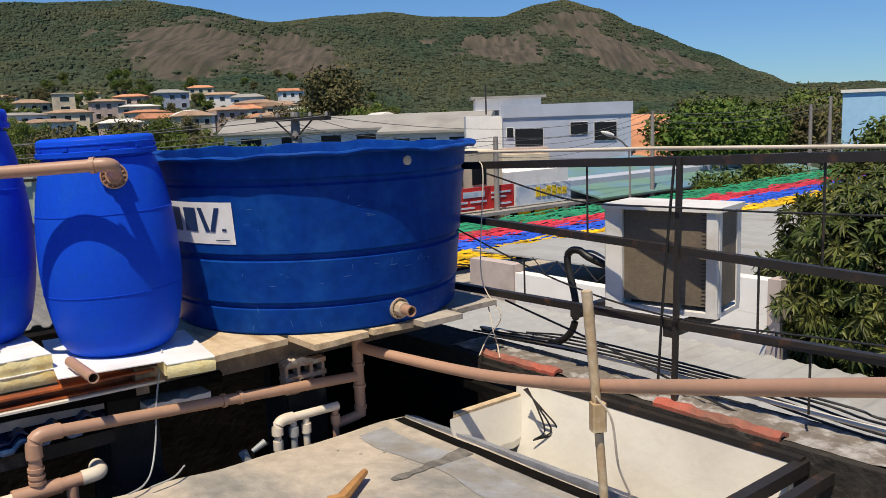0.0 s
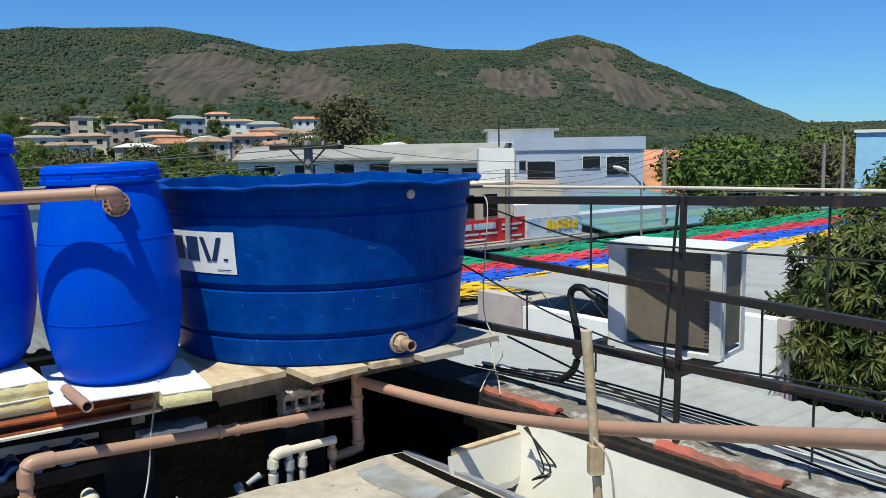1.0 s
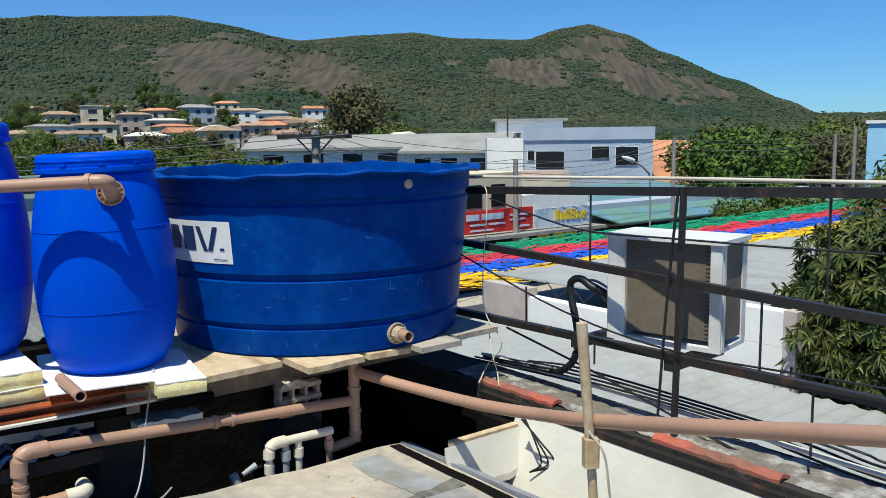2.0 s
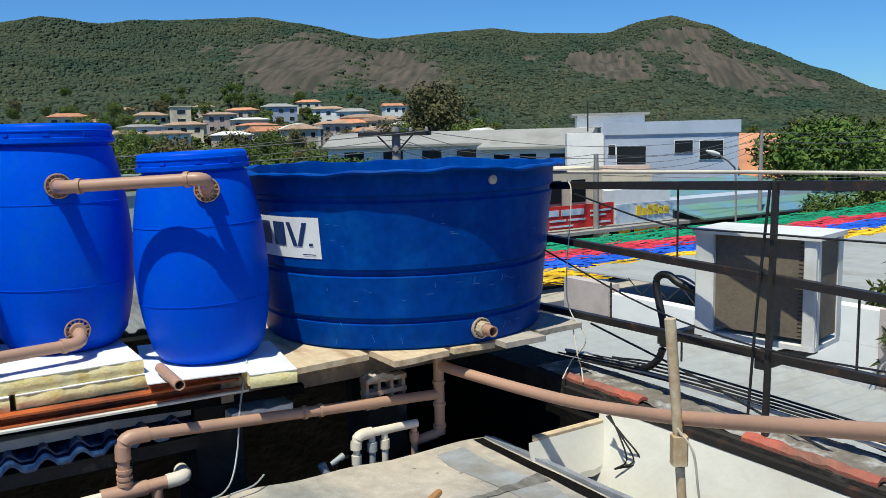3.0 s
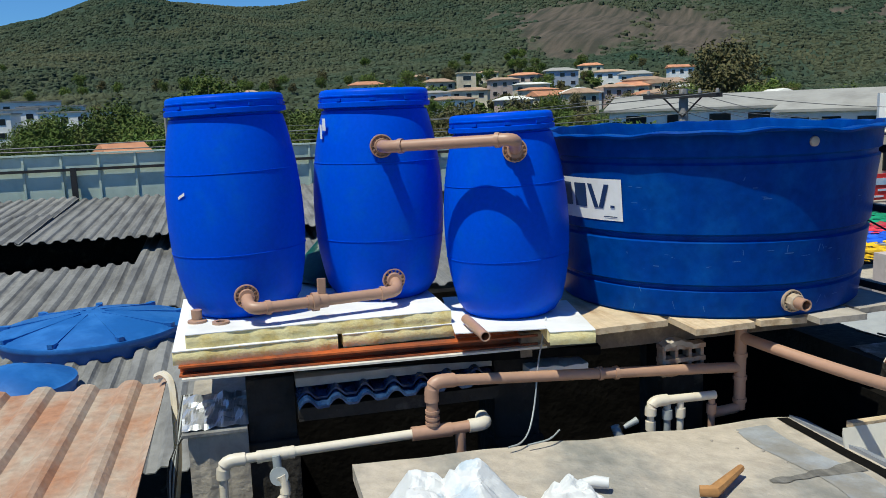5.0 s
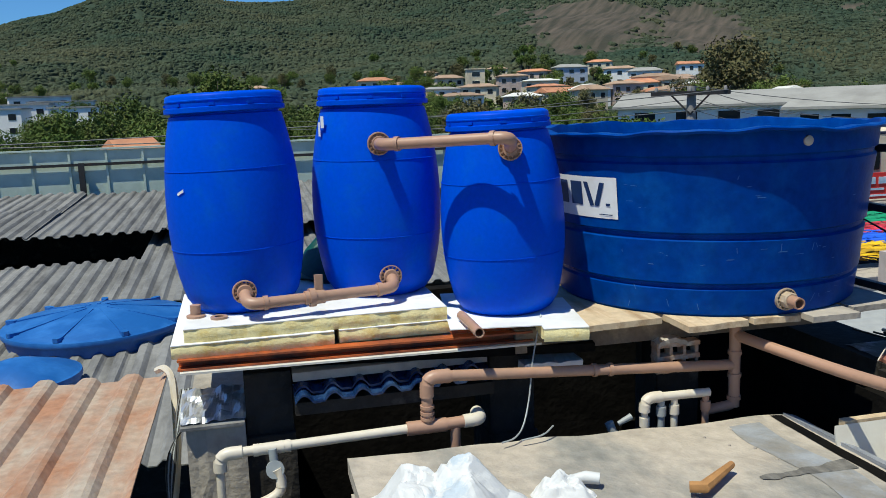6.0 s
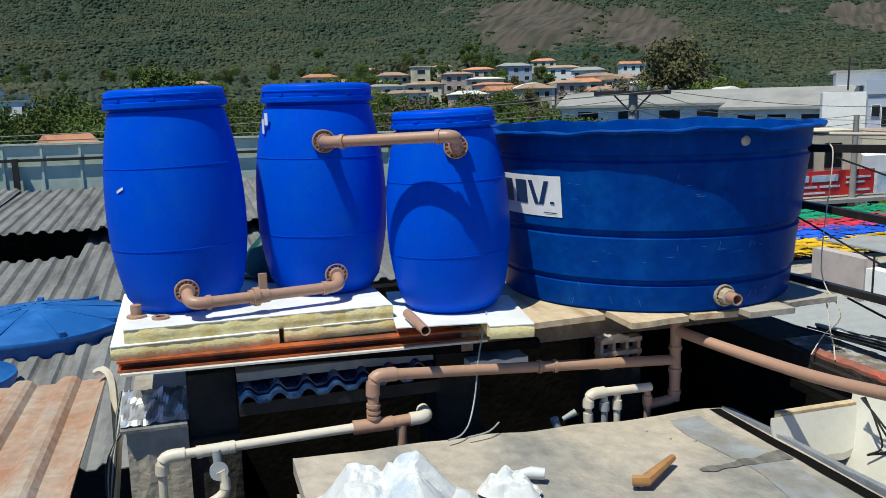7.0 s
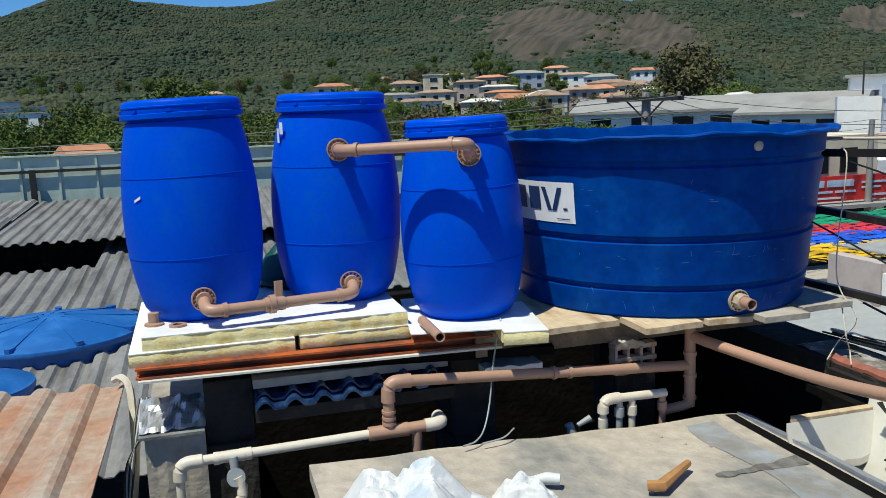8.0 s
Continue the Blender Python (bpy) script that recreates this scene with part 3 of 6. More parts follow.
def bend(a, b, c, r=0.025, reach=0.05):
    """Points of a rounded corner at b between a and c."""
    a, b, c = Vector(a), Vector(b), Vector(c)
    p, q = b + (a - b).normalized() * reach, b + (c - b).normalized() * reach
    return [p * (1 - t) ** 2 + b * 2 * t * (1 - t) + q * t * t for t in (0, 0.2, 0.4, 0.6, 0.8, 1)]


def flange(parent, at, n, r=0.048, mat=None):
    n = Vector(n).normalized()
    base = Vector(at)
    f = part("flange", Shape().lathe(base, [(0.0, -0.012), (r, -0.012), (r, 0.011), (r * 0.90, 0.012), (r * 0.88, 0.002), (r * 0.66, 0.002), (r * 0.64, 0.014), (r * 0.62, 0.03), (0.0, 0.03)], 28, axis=n), mat or PVC, parent)
    side = n.cross(Vector((0, 0, 1))).normalized()
    up = side.cross(n)
    for i in range(14):
        a = 2 * math.pi * i / 14
        d = side * math.cos(a) + up * math.sin(a)
        part("rib", Shape().tube([base + d * r * 0.64 + n * 0.0065, base + d * r * 0.90 + n * 0.0065], 0.003, square=True), mat or PVC, f)


def link(label, a, na, b, nb, out, out2, low=0.0, low2=None, r=0.0225):
    """A pipe from one drum's wall to another's, with an elbow at both ends."""
    a, b, na, nb = Vector(a), Vector(b), Vector(na).normalized(), Vector(nb).normalized()
    th = thing("link_pipe", a, label, "pipe", "pipes between the drums")
    flange(th, a, na)
    flange(th, b, nb)
    ca, cb = a + na * out - Vector((0, 0, low)), b + nb * out2 - Vector((0, 0, low if low2 is None else low2))
    d = (cb - ca).normalized()
    part("elbow", Shape().tube([a, *bend(a, ca, cb), ca + d * 0.075], r * 1.1, 16), PVC, th)
    part("elbow", Shape().tube([b, *bend(b, cb, ca), cb - d * 0.075], r * 1.1, 16), PVC, th)
    for e, s in ((ca, 1), (cb, -1)):
        part("socket", Shape().tube([e + d * s * 0.062, e + d * s * 0.080], r * 1.3, 16), PVC, th)
    part("run", Shape().tube([ca + d * 0.07, cb - d * 0.07], r, 16), PVC, th)
    return th, ca, cb


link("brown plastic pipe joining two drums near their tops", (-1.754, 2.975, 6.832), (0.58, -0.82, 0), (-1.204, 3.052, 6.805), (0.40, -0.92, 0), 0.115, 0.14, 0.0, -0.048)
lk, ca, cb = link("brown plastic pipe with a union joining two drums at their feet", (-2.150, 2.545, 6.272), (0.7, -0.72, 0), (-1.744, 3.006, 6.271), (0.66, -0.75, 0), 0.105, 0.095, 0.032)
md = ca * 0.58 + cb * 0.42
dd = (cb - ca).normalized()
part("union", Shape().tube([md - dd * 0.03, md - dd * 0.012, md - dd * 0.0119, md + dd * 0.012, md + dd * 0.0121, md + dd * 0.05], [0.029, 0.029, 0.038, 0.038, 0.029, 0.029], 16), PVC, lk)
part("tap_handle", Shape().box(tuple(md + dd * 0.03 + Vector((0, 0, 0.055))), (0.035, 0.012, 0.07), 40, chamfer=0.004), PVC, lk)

# paint marks on the drums


def mark(name, parent, c, r, az0, az1, z0, z1, mat, label, n=10, lean=0.0):
    s = Shape().grid(n, 4, lambda a, t: (c[0] + r * math.cos(radians(az0 + (az1 - az0) * a)), c[1] + r * math.sin(radians(az0 + (az1 - az0) * a)), z0 + (z1 - z0) * t + lean * a))
    s.smooth = True
    return part(name, s, mat, parent, label)


mark("paint_mark", D1, (-2.312, 2.735), 0.2775, -100, -92.5, 6.665, 6.676, WHITE, "white scratch", 6, 0.016)
mark("paint_mark", D2, (-1.91, 3.195), 0.2645, -121, -117, 6.865, 6.925, WHITE, "white paint dab", 4)
mark("paint_mark", D2, (-1.91, 3.195), 0.2615, -117, -111.5, 6.90, 6.95, WHITE, "white paint dab", 4)

# ---- the tank's fittings ----
n = Vector((0.63, -0.78, 0)).normalized()
o = Vector((-0.222, 3.545, 6.164))
ol = thing("tank_outlet", o, "pale plastic outlet fitting on the tank's foot", "pipe fitting")
FIT = material("fitting_tan", (0.55, 0.45, 0.34), 0.5, spots=(0.40, 0.30, 0.2), grain=40, amount=0.15, bump=0.05)
flange(ol, o, n, 0.046, FIT)
part("nut", Shape().lathe(o, [(0.034, 0.005), (0.034, 0.04), (0.030, 0.044)], 8, axis=n), FIT, ol)
part("stub", Shape().lathe(o, [(0.024, 0.03), (0.024, 0.095), (0.019, 0.095), (0.019, 0.04)], 20, axis=n), PVC, ol)
part("tank_bolt", Shape().lathe((-0.157, 3.511, 6.80), [(0.0, -0.01), (0.020, -0.01), (0.020, 0.004), (0.012, 0.008), (0.0, 0.008)], 16, axis=(0.67, -0.75, 0)), FIT, tank, "pale plastic plug")


def on_tank(a0, a1, h0, h1, off, slant=0.0):
    """A sheet that hugs the tank's wall."""
    s = Shape().grid(max(2, int(abs(a1 - a0) / 2)), 4, lambda s, t: (TX + (tank_r(h0 + (h1 - h0) * t) + off) * math.cos(radians(a0 + (a1 - a0) * s + slant * t)), TY + (tank_r(h0 + (h1 - h0) * t) + off) * math.sin(radians(a0 + (a1 - a0) * s + slant * t)), DECK + h0 + (h1 - h0) * t))
    s.smooth = True
    return s


LABELBLUE = material("label_ink", (0.012, 0.035, 0.11), 0.5, grain=40, amount=0.1, bump=0)
lab = part("label", on_tank(-150, -107.5, 0.393, 0.568, 0.006), WHITE, tank, "white printed label")
for a0, a1, h0, h1, sl_ in ((-128.5, -122.5, 0.445, 0.545, 0), (-119, -117, 0.445, 0.545, -2.6), (-117, -115, 0.445, 0.545, 2.8), (-136, -130.5, 0.445, 0.545, 0), (-115, -109.5, 0.408, 0.412, 0), (-112, -110.3, 0.448, 0.458, 0)):
    part("print_shape", on_tank(a0, a1, h0, h1, 0.0085, sl_), LABELBLUE, lab)

SCRATCH = material("scuffed_blue", (0.025, 0.12, 0.37), 0.6, grain=60, amount=0.3, bump=0)
rg = random.Random(77)
for i in range(46):
    a, h = rg.uniform(-112, -22), rg.choice((rg.uniform(0.02, 0.10), rg.uniform(0.16, 0.30), rg.uniform(0.37, 0.60)))
    if -70 < a < -60 and h < 0.2:
        continue
    upright = i % 3 == 0
    part("scratch", on_tank(a, a + (rg.uniform(0.15, 0.3) if upright else rg.uniform(0.4, 3.0)), h, h + (rg.uniform(0.012, 0.035) if upright else rg.uniform(0.0015, 0.004)), 0.0015, rg.uniform(-1.5, 1.5)), SCRATCH, tank)

# ---- rail on the parapet ----
rail = thing("roof_railing", house_frame(2.76, 1.9, 5.85), "rusty black iron railing on a red parapet", "railing")
part("post", Shape().tube([house_frame(2.742, 1.90, 5.80), house_frame(2.742, 1.88, 6.79)], 0.0095, square=True), IRON, rail)
part("post", Shape().tube([house_frame(2.742, -0.3, 5.80), house_frame(2.742, -0.3, 6.79)], 0.0095, square=True), IRON, rail)
part("post", Shape().tube([house_frame(2.742, 4.2, 5.80), house_frame(2.742, 4.2, 6.79)], 0.0095, square=True), IRON, rail)
for z0, z1, r in ((6.735, 6.80, 0.017), (6.462, 6.41, 0.0155), (6.115, 6.145, 0.016)):
    part("bar", Shape().tube([house_frame(2.76, 4.3, z0 - (z1 - z0) * 0.7), house_frame(2.76, 3.0, z0), house_frame(2.76, 1.2, z1), house_frame(2.76, -0.9, z1 + (z1 - z0))], r, square=True), IRON, rail)
for v, z0, z1 in ((2.36, 6.44, 6.75), (2.75, 6.1, 6.30), (1.56, 6.14, 6.42), (1.36, 5.9, 6.12), (1.33, 6.43, 6.80), (2.33, 6.12, 6.02)):
    part("stay", Shape().tube([house_frame(2.765, v, z0), house_frame(2.765, v, z1)], 0.0045, 6), IRON, rail)
ck = single("conduit", Shape().tube([house_frame(2.76, 4.3, 6.76), house_frame(2.755, 3.06, 6.797), house_frame(2.755, 2.0, 6.822), house_frame(2.755, 1.2, 6.832), house_frame(2.755, -0.9, 6.86)], 0.0075, 10), PVCW, "thin white conduit along the top of the railing", "conduit")
CABLE = BLACK


def cable(label, pts, r=0.004, mat=None, category="cable"):
    return single("cable", Shape().tube(curve(pts, 6), r, 6), mat or CABLE, label, category, "loose cables")


cable("black cable along the railing", [house_frame(2.72, 2.95, 6.70), house_frame(2.72, 2.4, 6.60), house_frame(2.72, 1.9, 6.60), house_frame(2.72, 1.1, 6.62), house_frame(2.72, -0.6, 6.7)])
cable("black cable along the railing", [house_frame(2.72, 3.2, 6.42), house_frame(2.72, 2.5, 6.24), house_frame(2.72, 1.9, 6.17), house_frame(2.72, 1.2, 6.20), house_frame(2.72, -0.6, 6.3)])
cable("black cable along the railing", [house_frame(2.78, 2.9, 6.08), house_frame(2.8, 2.3, 5.96), house_frame(2.8, 1.7, 5.83), house_frame(2.8, 1.2, 5.76)], 0.005)
cable("black cable tied to the railing post", [house_frame(2.73, 1.97, 5.86), house_frame(2.73, 1.94, 6.3), house_frame(2.73, 1.895, 6.79)], 0.0055)
for k in range(5):
    cable("black cable lying on the parapet", [house_frame(2.80 + 0.03 * k, 3.3 - 0.1 * k, 5.86 + 0.008 * k), house_frame(2.86 + 0.02 * k, 2.5, 5.88 + 0.01 * k), house_frame(2.90 + 0.03 * k, 1.8 - 0.1 * k, 5.87), house_frame(2.88 + 0.05 * k, 1.2, 5.83), house_frame(2.84 + 0.06 * k, 0.4, 5.84)], 0.005)
for k, (u, z) in enumerate(((2.88, 5.875), (2.93, 5.86))):
    cable("white cable lying on the parapet", [house_frame(u, 3.2, z), house_frame(u - 0.02, 2.2, z + 0.01), house_frame(u - 0.03, 1.3, z), house_frame(u - 0.02, 0.3, z)], 0.0075, PVCW)
cable("pale cable hanging by the tank", [house_frame(2.74, 3.02, 6.76), house_frame(2.72, 2.97, 6.68), house_frame(2.70, 2.98, 6.2), house_frame(2.73, 2.88, 6.02), house_frame(2.70, 2.95, 5.9), house_frame(2.6, 2.9, 5.84)], 0.003, PVCW)
cable("pale cable hanging under the deck", [house_frame(2.69, 2.93, 6.08), house_frame(2.66, 2.86, 5.95), house_frame(2.70, 2.88, 5.88), house_frame(2.64, 2.80, 5.84)], 0.003, PVCW)

# ---- condenser behind the railing ----
AT, AR = Vector((0.675, 3.60, 0)), Matrix.Rotation(radians(-38), 4, "Z")
ac = thing("condenser_unit", (0.675, 3.60, 6.08), "white air-conditioning condenser seen from its dusty coil side", "air conditioner")


def abox(shape, x0, x1, y0, y1, z0, z1, ch=0.0):
    return shape.box(tuple(AT + AR @ Vector(((x0 + x1) / 2, (y0 + y1) / 2, (z0 + z1) / 2))), (x1 - x0, y1 - y0, z1 - z0), -38, chamfer=ch)


AZ0, AZ1 = 6.150, 6.572
part("top_cover", abox(Shape(), -0.012, 0.515, -0.012, 0.27, AZ1 - 0.012, AZ1 + 0.008, 0.01), ACWHITE, ac)
part("side_panel", abox(Shape(), 0, 0.082, 0, 0.26, AZ0, AZ1 - 0.013, 0.006), ACWHITE, ac)
coil = part("coil", abox(Shape(), 0.083, 0.494, 0.022, 0.25, AZ0 + 0.02, AZ1 - 0.014), COIL, ac, "brown dusty coil fins")
for i in range(24):
    z = AZ0 + 0.03 + i * 0.0165
    part("fin", abox(Shape(), 0.425, 0.449, 0.0205, 0.0218, z, z + 0.003), IRON, coil)
part("corner_post", abox(Shape(), 0.45, 0.498, 0, 0.0205, AZ0, AZ1 - 0.013, 0.004), ACWHITE, ac)
part("corner_post", abox(Shape(), 0.4945, 0.5, 0.021, 0.045, AZ0, AZ1 - 0.013), ACWHITE, ac)
part("corner_post", abox(Shape(), 0.4945, 0.5, 0.215, 0.26, AZ0, AZ1 - 0.013), ACWHITE, ac)
part("base", abox(Shape(), 0, 0.50, -0.002, 0.26, AZ0 - 0.02, AZ0 - 0.001, 0.006), ACWHITE, ac)
br = thing("condenser_bracket", house_frame(2.85, 2.2, 6.06), "black square steel brackets under the condenser", "bracket")
for v in (2.42, 1.93):
    part("arm", Shape().tube([house_frame(2.74, v, 6.10), house_frame(3.12, v + 0.03, 6.10)], 0.021, square=True), IRON, br)
hs = thing("insulated_hose", house_frame(2.9, 2.6, 5.9), "black insulated refrigerant hose with torn foil wrap", "hose")
part("lagging", Shape().tube(curve([house_frame(2.9, 3.2, 5.86), house_frame(2.9, 2.9, 5.87), house_frame(2.9, 2.70, 5.88), house_frame(2.9, 2.58, 5.96), house_frame(2.89, 2.545, 6.1), house_frame(2.9, 2.60, 6.28), house_frame(2.9, 2.585, 6.335), house_frame(2.9, 2.53, 6.347), house_frame(2.9, 2.47, 6.32), house_frame(2.95, 2.40, 6.28)]), 0.017, 12), BLACK, hs)
part("foil_wrap", Shape().tube(curve([house_frame(2.9, 3.1, 5.864), house_frame(2.9, 2.9, 5.872), house_frame(2.9, 2.72, 5.882)]), [0.0185 + 0.002 * ((i * 5) % 3) for i in range(17)], 12), FLASH, hs)
for k in range(3):
    part("copper_line", Shape().tube(curve([house_frame(2.9, 2.53 - 0.01 * k, 6.347), house_frame(2.93, 2.46, 6.30 + 0.02 * k), house_frame(2.98, 2.40, 6.25 + 0.015 * k), house_frame(3.0, 2.44, 6.2)]), 0.006, 8), FLASH if k else BLACK, hs)

# ---- long pipe and its prop ----
lp = thing("long_pipe", (-0.41, 3.6, 6.06), "long sagging brown plastic pipe leaving the tank", "pipe")
part("run", Shape().tube(curve([(-0.42, 3.62, 5.985), (-0.36, 3.58, 5.971), (-0.095, 3.42, 5.946), (0.135, 3.22, 5.952), (0.334, 2.98, 5.995), (0.49, 2.68, 6.075), (0.776, 2.2, 6.218), (0.966, 1.78, 6.35), (1.3, 1.05, 6.58)]), 0.0235, 20), PVC, lp)
pp = thing("prop_stick", (0.50, 2.6, 5.66), "peeled wooden stick propping up the pipe", "stick")
STICK = material("old_bamboo", (0.42, 0.30, 0.17), 0.75, spots=(0.55, 0.47, 0.34), grain=30, amount=0.3, bump=0.25, spotscale=9)
part("pole", Shape().tube([(0.515, 2.65, 5.45), (0.505, 2.645, 5.60), (0.48, 2.645, 5.97), (0.463, 2.645, 6.2), (0.447, 2.645, 6.405)], [0.014, 0.015, 0.015, 0.017, 0.018], 14), STICK, pp)
part("block", Shape().box((0.478, 2.635, 5.985), (0.048, 0.045, 0.095), 12, chamfer=0.006), STICK, pp, "nailed wood block")
part("wrap", Shape().tube([(0.484, 2.645, 5.93), (0.48, 2.645, 5.955)], [0.020, 0.020], 12), BLACK, pp)
cable("pale cord tied round the prop", [(0.47, 2.62, 6.06), (0.52, 2.62, 5.98), (0.55, 2.66, 5.8), (0.60, 2.70, 5.66), (0.55, 2.68, 5.64)], 0.004, PVCW)
for k in range(3):
    cable("grey cord hanging over the light well", [house_frame(2.52 - 0.01 * k, 2.5, 5.79), house_frame(2.5 + 0.01 * k, 2.42, 5.72), house_frame(2.52 + 0.02 * k, 2.40 - 0.02 * k, 5.62), house_frame(2.5, 2.45, 5.57)], 0.004, IRON)

# ---- pipes in front of the deck ----


def pipe_v(u, z, v=3.04):
    return house_frame(u, v, z)


mp = thing("deck_pipework", pipe_v(1.3, 5.7), "brown and white plastic pipework under the deck", "pipework")
part("upper_run", Shape().tube([pipe_v(0.70, 5.934), pipe_v(2.003, 5.845)], 0.0225, 16), PVC, mp)
part("elbow", Shape().tube([pipe_v(0.745, 5.932), *bend(pipe_v(0.75, 5.93), pipe_v(0.655, 5.935), pipe_v(0.655, 5.8), reach=0.045), pipe_v(0.655, 5.86)], 0.028, 16), PVC, mp)
part("riser", Shape().tube([pipe_v(0.655, 5.88), pipe_v(0.655, 5.74)], 0.0225, 16), PVC, mp)
for z in (5.862, 5.815, 5.79, 5.768):
    part("collar", Shape().tube([pipe_v(0.655, z - 0.006), pipe_v(0.655, z + 0.006)], 0.0285, 16), PVC, mp)
for u in (0.742, 1.36, 1.43):
    part("collar", Shape().tube([pipe_v(u - 0.008, 5.934 - (u - 0.7) * 0.068), pipe_v(u + 0.008, 5.934 - (u - 0.7) * 0.068)], 0.028, 16), PVC, mp)
part("tee", Shape().tube([pipe_v(0.57, 5.733), pipe_v(0.73, 5.733)], 0.028, 16), PVC, mp)
part("brown_run", Shape().tube([pipe_v(0.70, 5.733), pipe_v(0.81, 5.737)], 0.0235, 16), PVC, mp)
part("white_end", Shape().tube([pipe_v(0.80, 5.737), *bend(pipe_v(0.80, 5.737), pipe_v(0.875, 5.739), pipe_v(0.875, 5.739, 3.2), reach=0.04), pipe_v(0.875, 5.739, 3.12)], 0.027, 16), PVCW, mp)
part("drop", Shape().tube([pipe_v(0.765, 5.72), pipe_v(0.765, 5.58)], 0.021, 14), PVC, mp)
part("white_run", Shape().tube([pipe_v(-0.10, 5.720), pipe_v(0.58, 5.733)], 0.0185, 16), PVCW, mp)
for u in (-0.08, -0.01, 0.085, 0.11):
    part("collar", Shape().tube([pipe_v(u - 0.01, 5.721 + 0.02 * u), pipe_v(u + 0.01, 5.721 + 0.02 * u)], 0.024, 16), PVCW, mp)
part("white_tee", Shape().tube([pipe_v(-0.01, 5.7215), pipe_v(0.11, 5.7235)], 0.0225, 16), PVCW, mp)
part("white_elbow", Shape().tube([pipe_v(-0.06, 5.72), *bend(pipe_v(-0.06, 5.72), pipe_v(-0.145, 5.72), pipe_v(-0.145, 5.6), reach=0.045), pipe_v(-0.145, 5.655)], 0.025, 16), PVCW, mp)
part("white_drop", Shape().tube([pipe_v(-0.145, 5.68), pipe_v(-0.15, 5.3)], 0.016, 14), PVCW, mp)
VALVE = material("valve_grey", (0.30, 0.32, 0.32), 0.5, grain=30, amount=0.2, bump=0.1)
part("valve", Shape().lathe(pipe_v(0.055, 5.655, 2.995), [(0.0, -0.02), (0.034, -0.02), (0.034, 0.02), (0.0, 0.02)], 16, axis=(SI, -CO, 0.3)), VALVE, mp, "grey stop valve")
part("valve_stem", Shape().tube([pipe_v(0.05, 5.73, 3.01), pipe_v(0.055, 5.66, 3.0)], 0.016, 12), VALVE, mp)
part("hooked_run", Shape().tube([pipe_v(0.06, 5.66, 2.985), *curve([pipe_v(0.075, 5.62, 2.98), pipe_v(0.065, 5.575, 2.97), pipe_v(0.0, 5.545, 2.96), pipe_v(-0.12, 5.535, 2.94)], 5)], 0.020, 14), PVCW, mp)
part("side_tee", Shape().tube([pipe_v(2.003, 5.66), pipe_v(2.003, 6.02)], 0.0245, 16), PVC, mp)
for z in (5.70, 5.80, 5.90):
    part("collar", Shape().tube([pipe_v(2.003, z - 0.008), pipe_v(2.003, z + 0.008)], 0.0295, 16), PVC, mp)
part("lower_leg", Shape().tube([pipe_v(2.003, 5.70), *bend(pipe_v(2.003, 5.70), pipe_v(2.0, 5.665), pipe_v(1.86, 5.66), reach=0.03), pipe_v(1.86, 5.655)], 0.022, 14), PVC, mp)
wp = thing("white_pipe", pipe_v(1.7, 5.6, 2.99), "short white plastic pipe with an elbow on the slab", "pipe")
part("run", Shape().tube([pipe_v(1.60, 5.757, 3.0), pipe_v(1.86, 5.752, 3.0)], 0.0185, 14), PVCW, wp)
part("elbow", Shape().tube([pipe_v(1.64, 5.757, 3.0), *bend(pipe_v(1.64, 5.757, 3.0), pipe_v(1.565, 5.757, 3.0), pipe_v(1.565, 5.6, 3.0), reach=0.04), pipe_v(1.565, 5.70, 3.0)], 0.024, 16), PVCW, wp)
for u, z0, m in ((1.565, 5.71, PVCW), (1.70, 5.75, PVCW), (1.845, 5.75, PVC), (1.64, 5.75, VALVE)):
    part("leg", Shape().tube([pipe_v(u, z0, 3.0), pipe_v(u, 5.56, 3.0)], 0.0145, 12), m, wp)
    part("collar", Shape().tube([pipe_v(u, z0 - 0.035, 3.0), pipe_v(u, z0 - 0.075, 3.0)], 0.021, 12), m, wp)
st = single("pipe_stub", Shape().lathe((-1.395, 2.965, 6.137), [(0.0195, 0.0), (0.0195, 0.30), (0.0155, 0.30), (0.0155, 0.02)], 20, axis=(0.197, -0.25, 0.005)), PVC, "cut brown pipe lying on the white sheet", "pipe")
cp = thing("pipe_adapter", (-2.345, 2.470, 6.169), "brown threaded pipe adapter lying on the panel", "pipe fitting")
part("flange", Shape().lathe((-2.345, 2.470, 6.169), [(0.0, 0), (0.038, 0), (0.038, 0.008), (0.022, 0.012), (0.0, 0.012)], 20), PVC, cp)
part("stub", Shape().lathe((-2.345, 2.470, 6.169), [(0.021, 0.01), (0.021, 0.05), (0.0, 0.05)], 16), PVC, cp)
single("pipe_ring", Shape().lathe((-2.238, 2.485, 6.169), [(0.018, 0.0), (0.034, 0.0), (0.034, 0.009), (0.018, 0.009), (0.018, 0.0)], 20), PVC, "brown pipe ring lying on the panel", "pipe fitting")

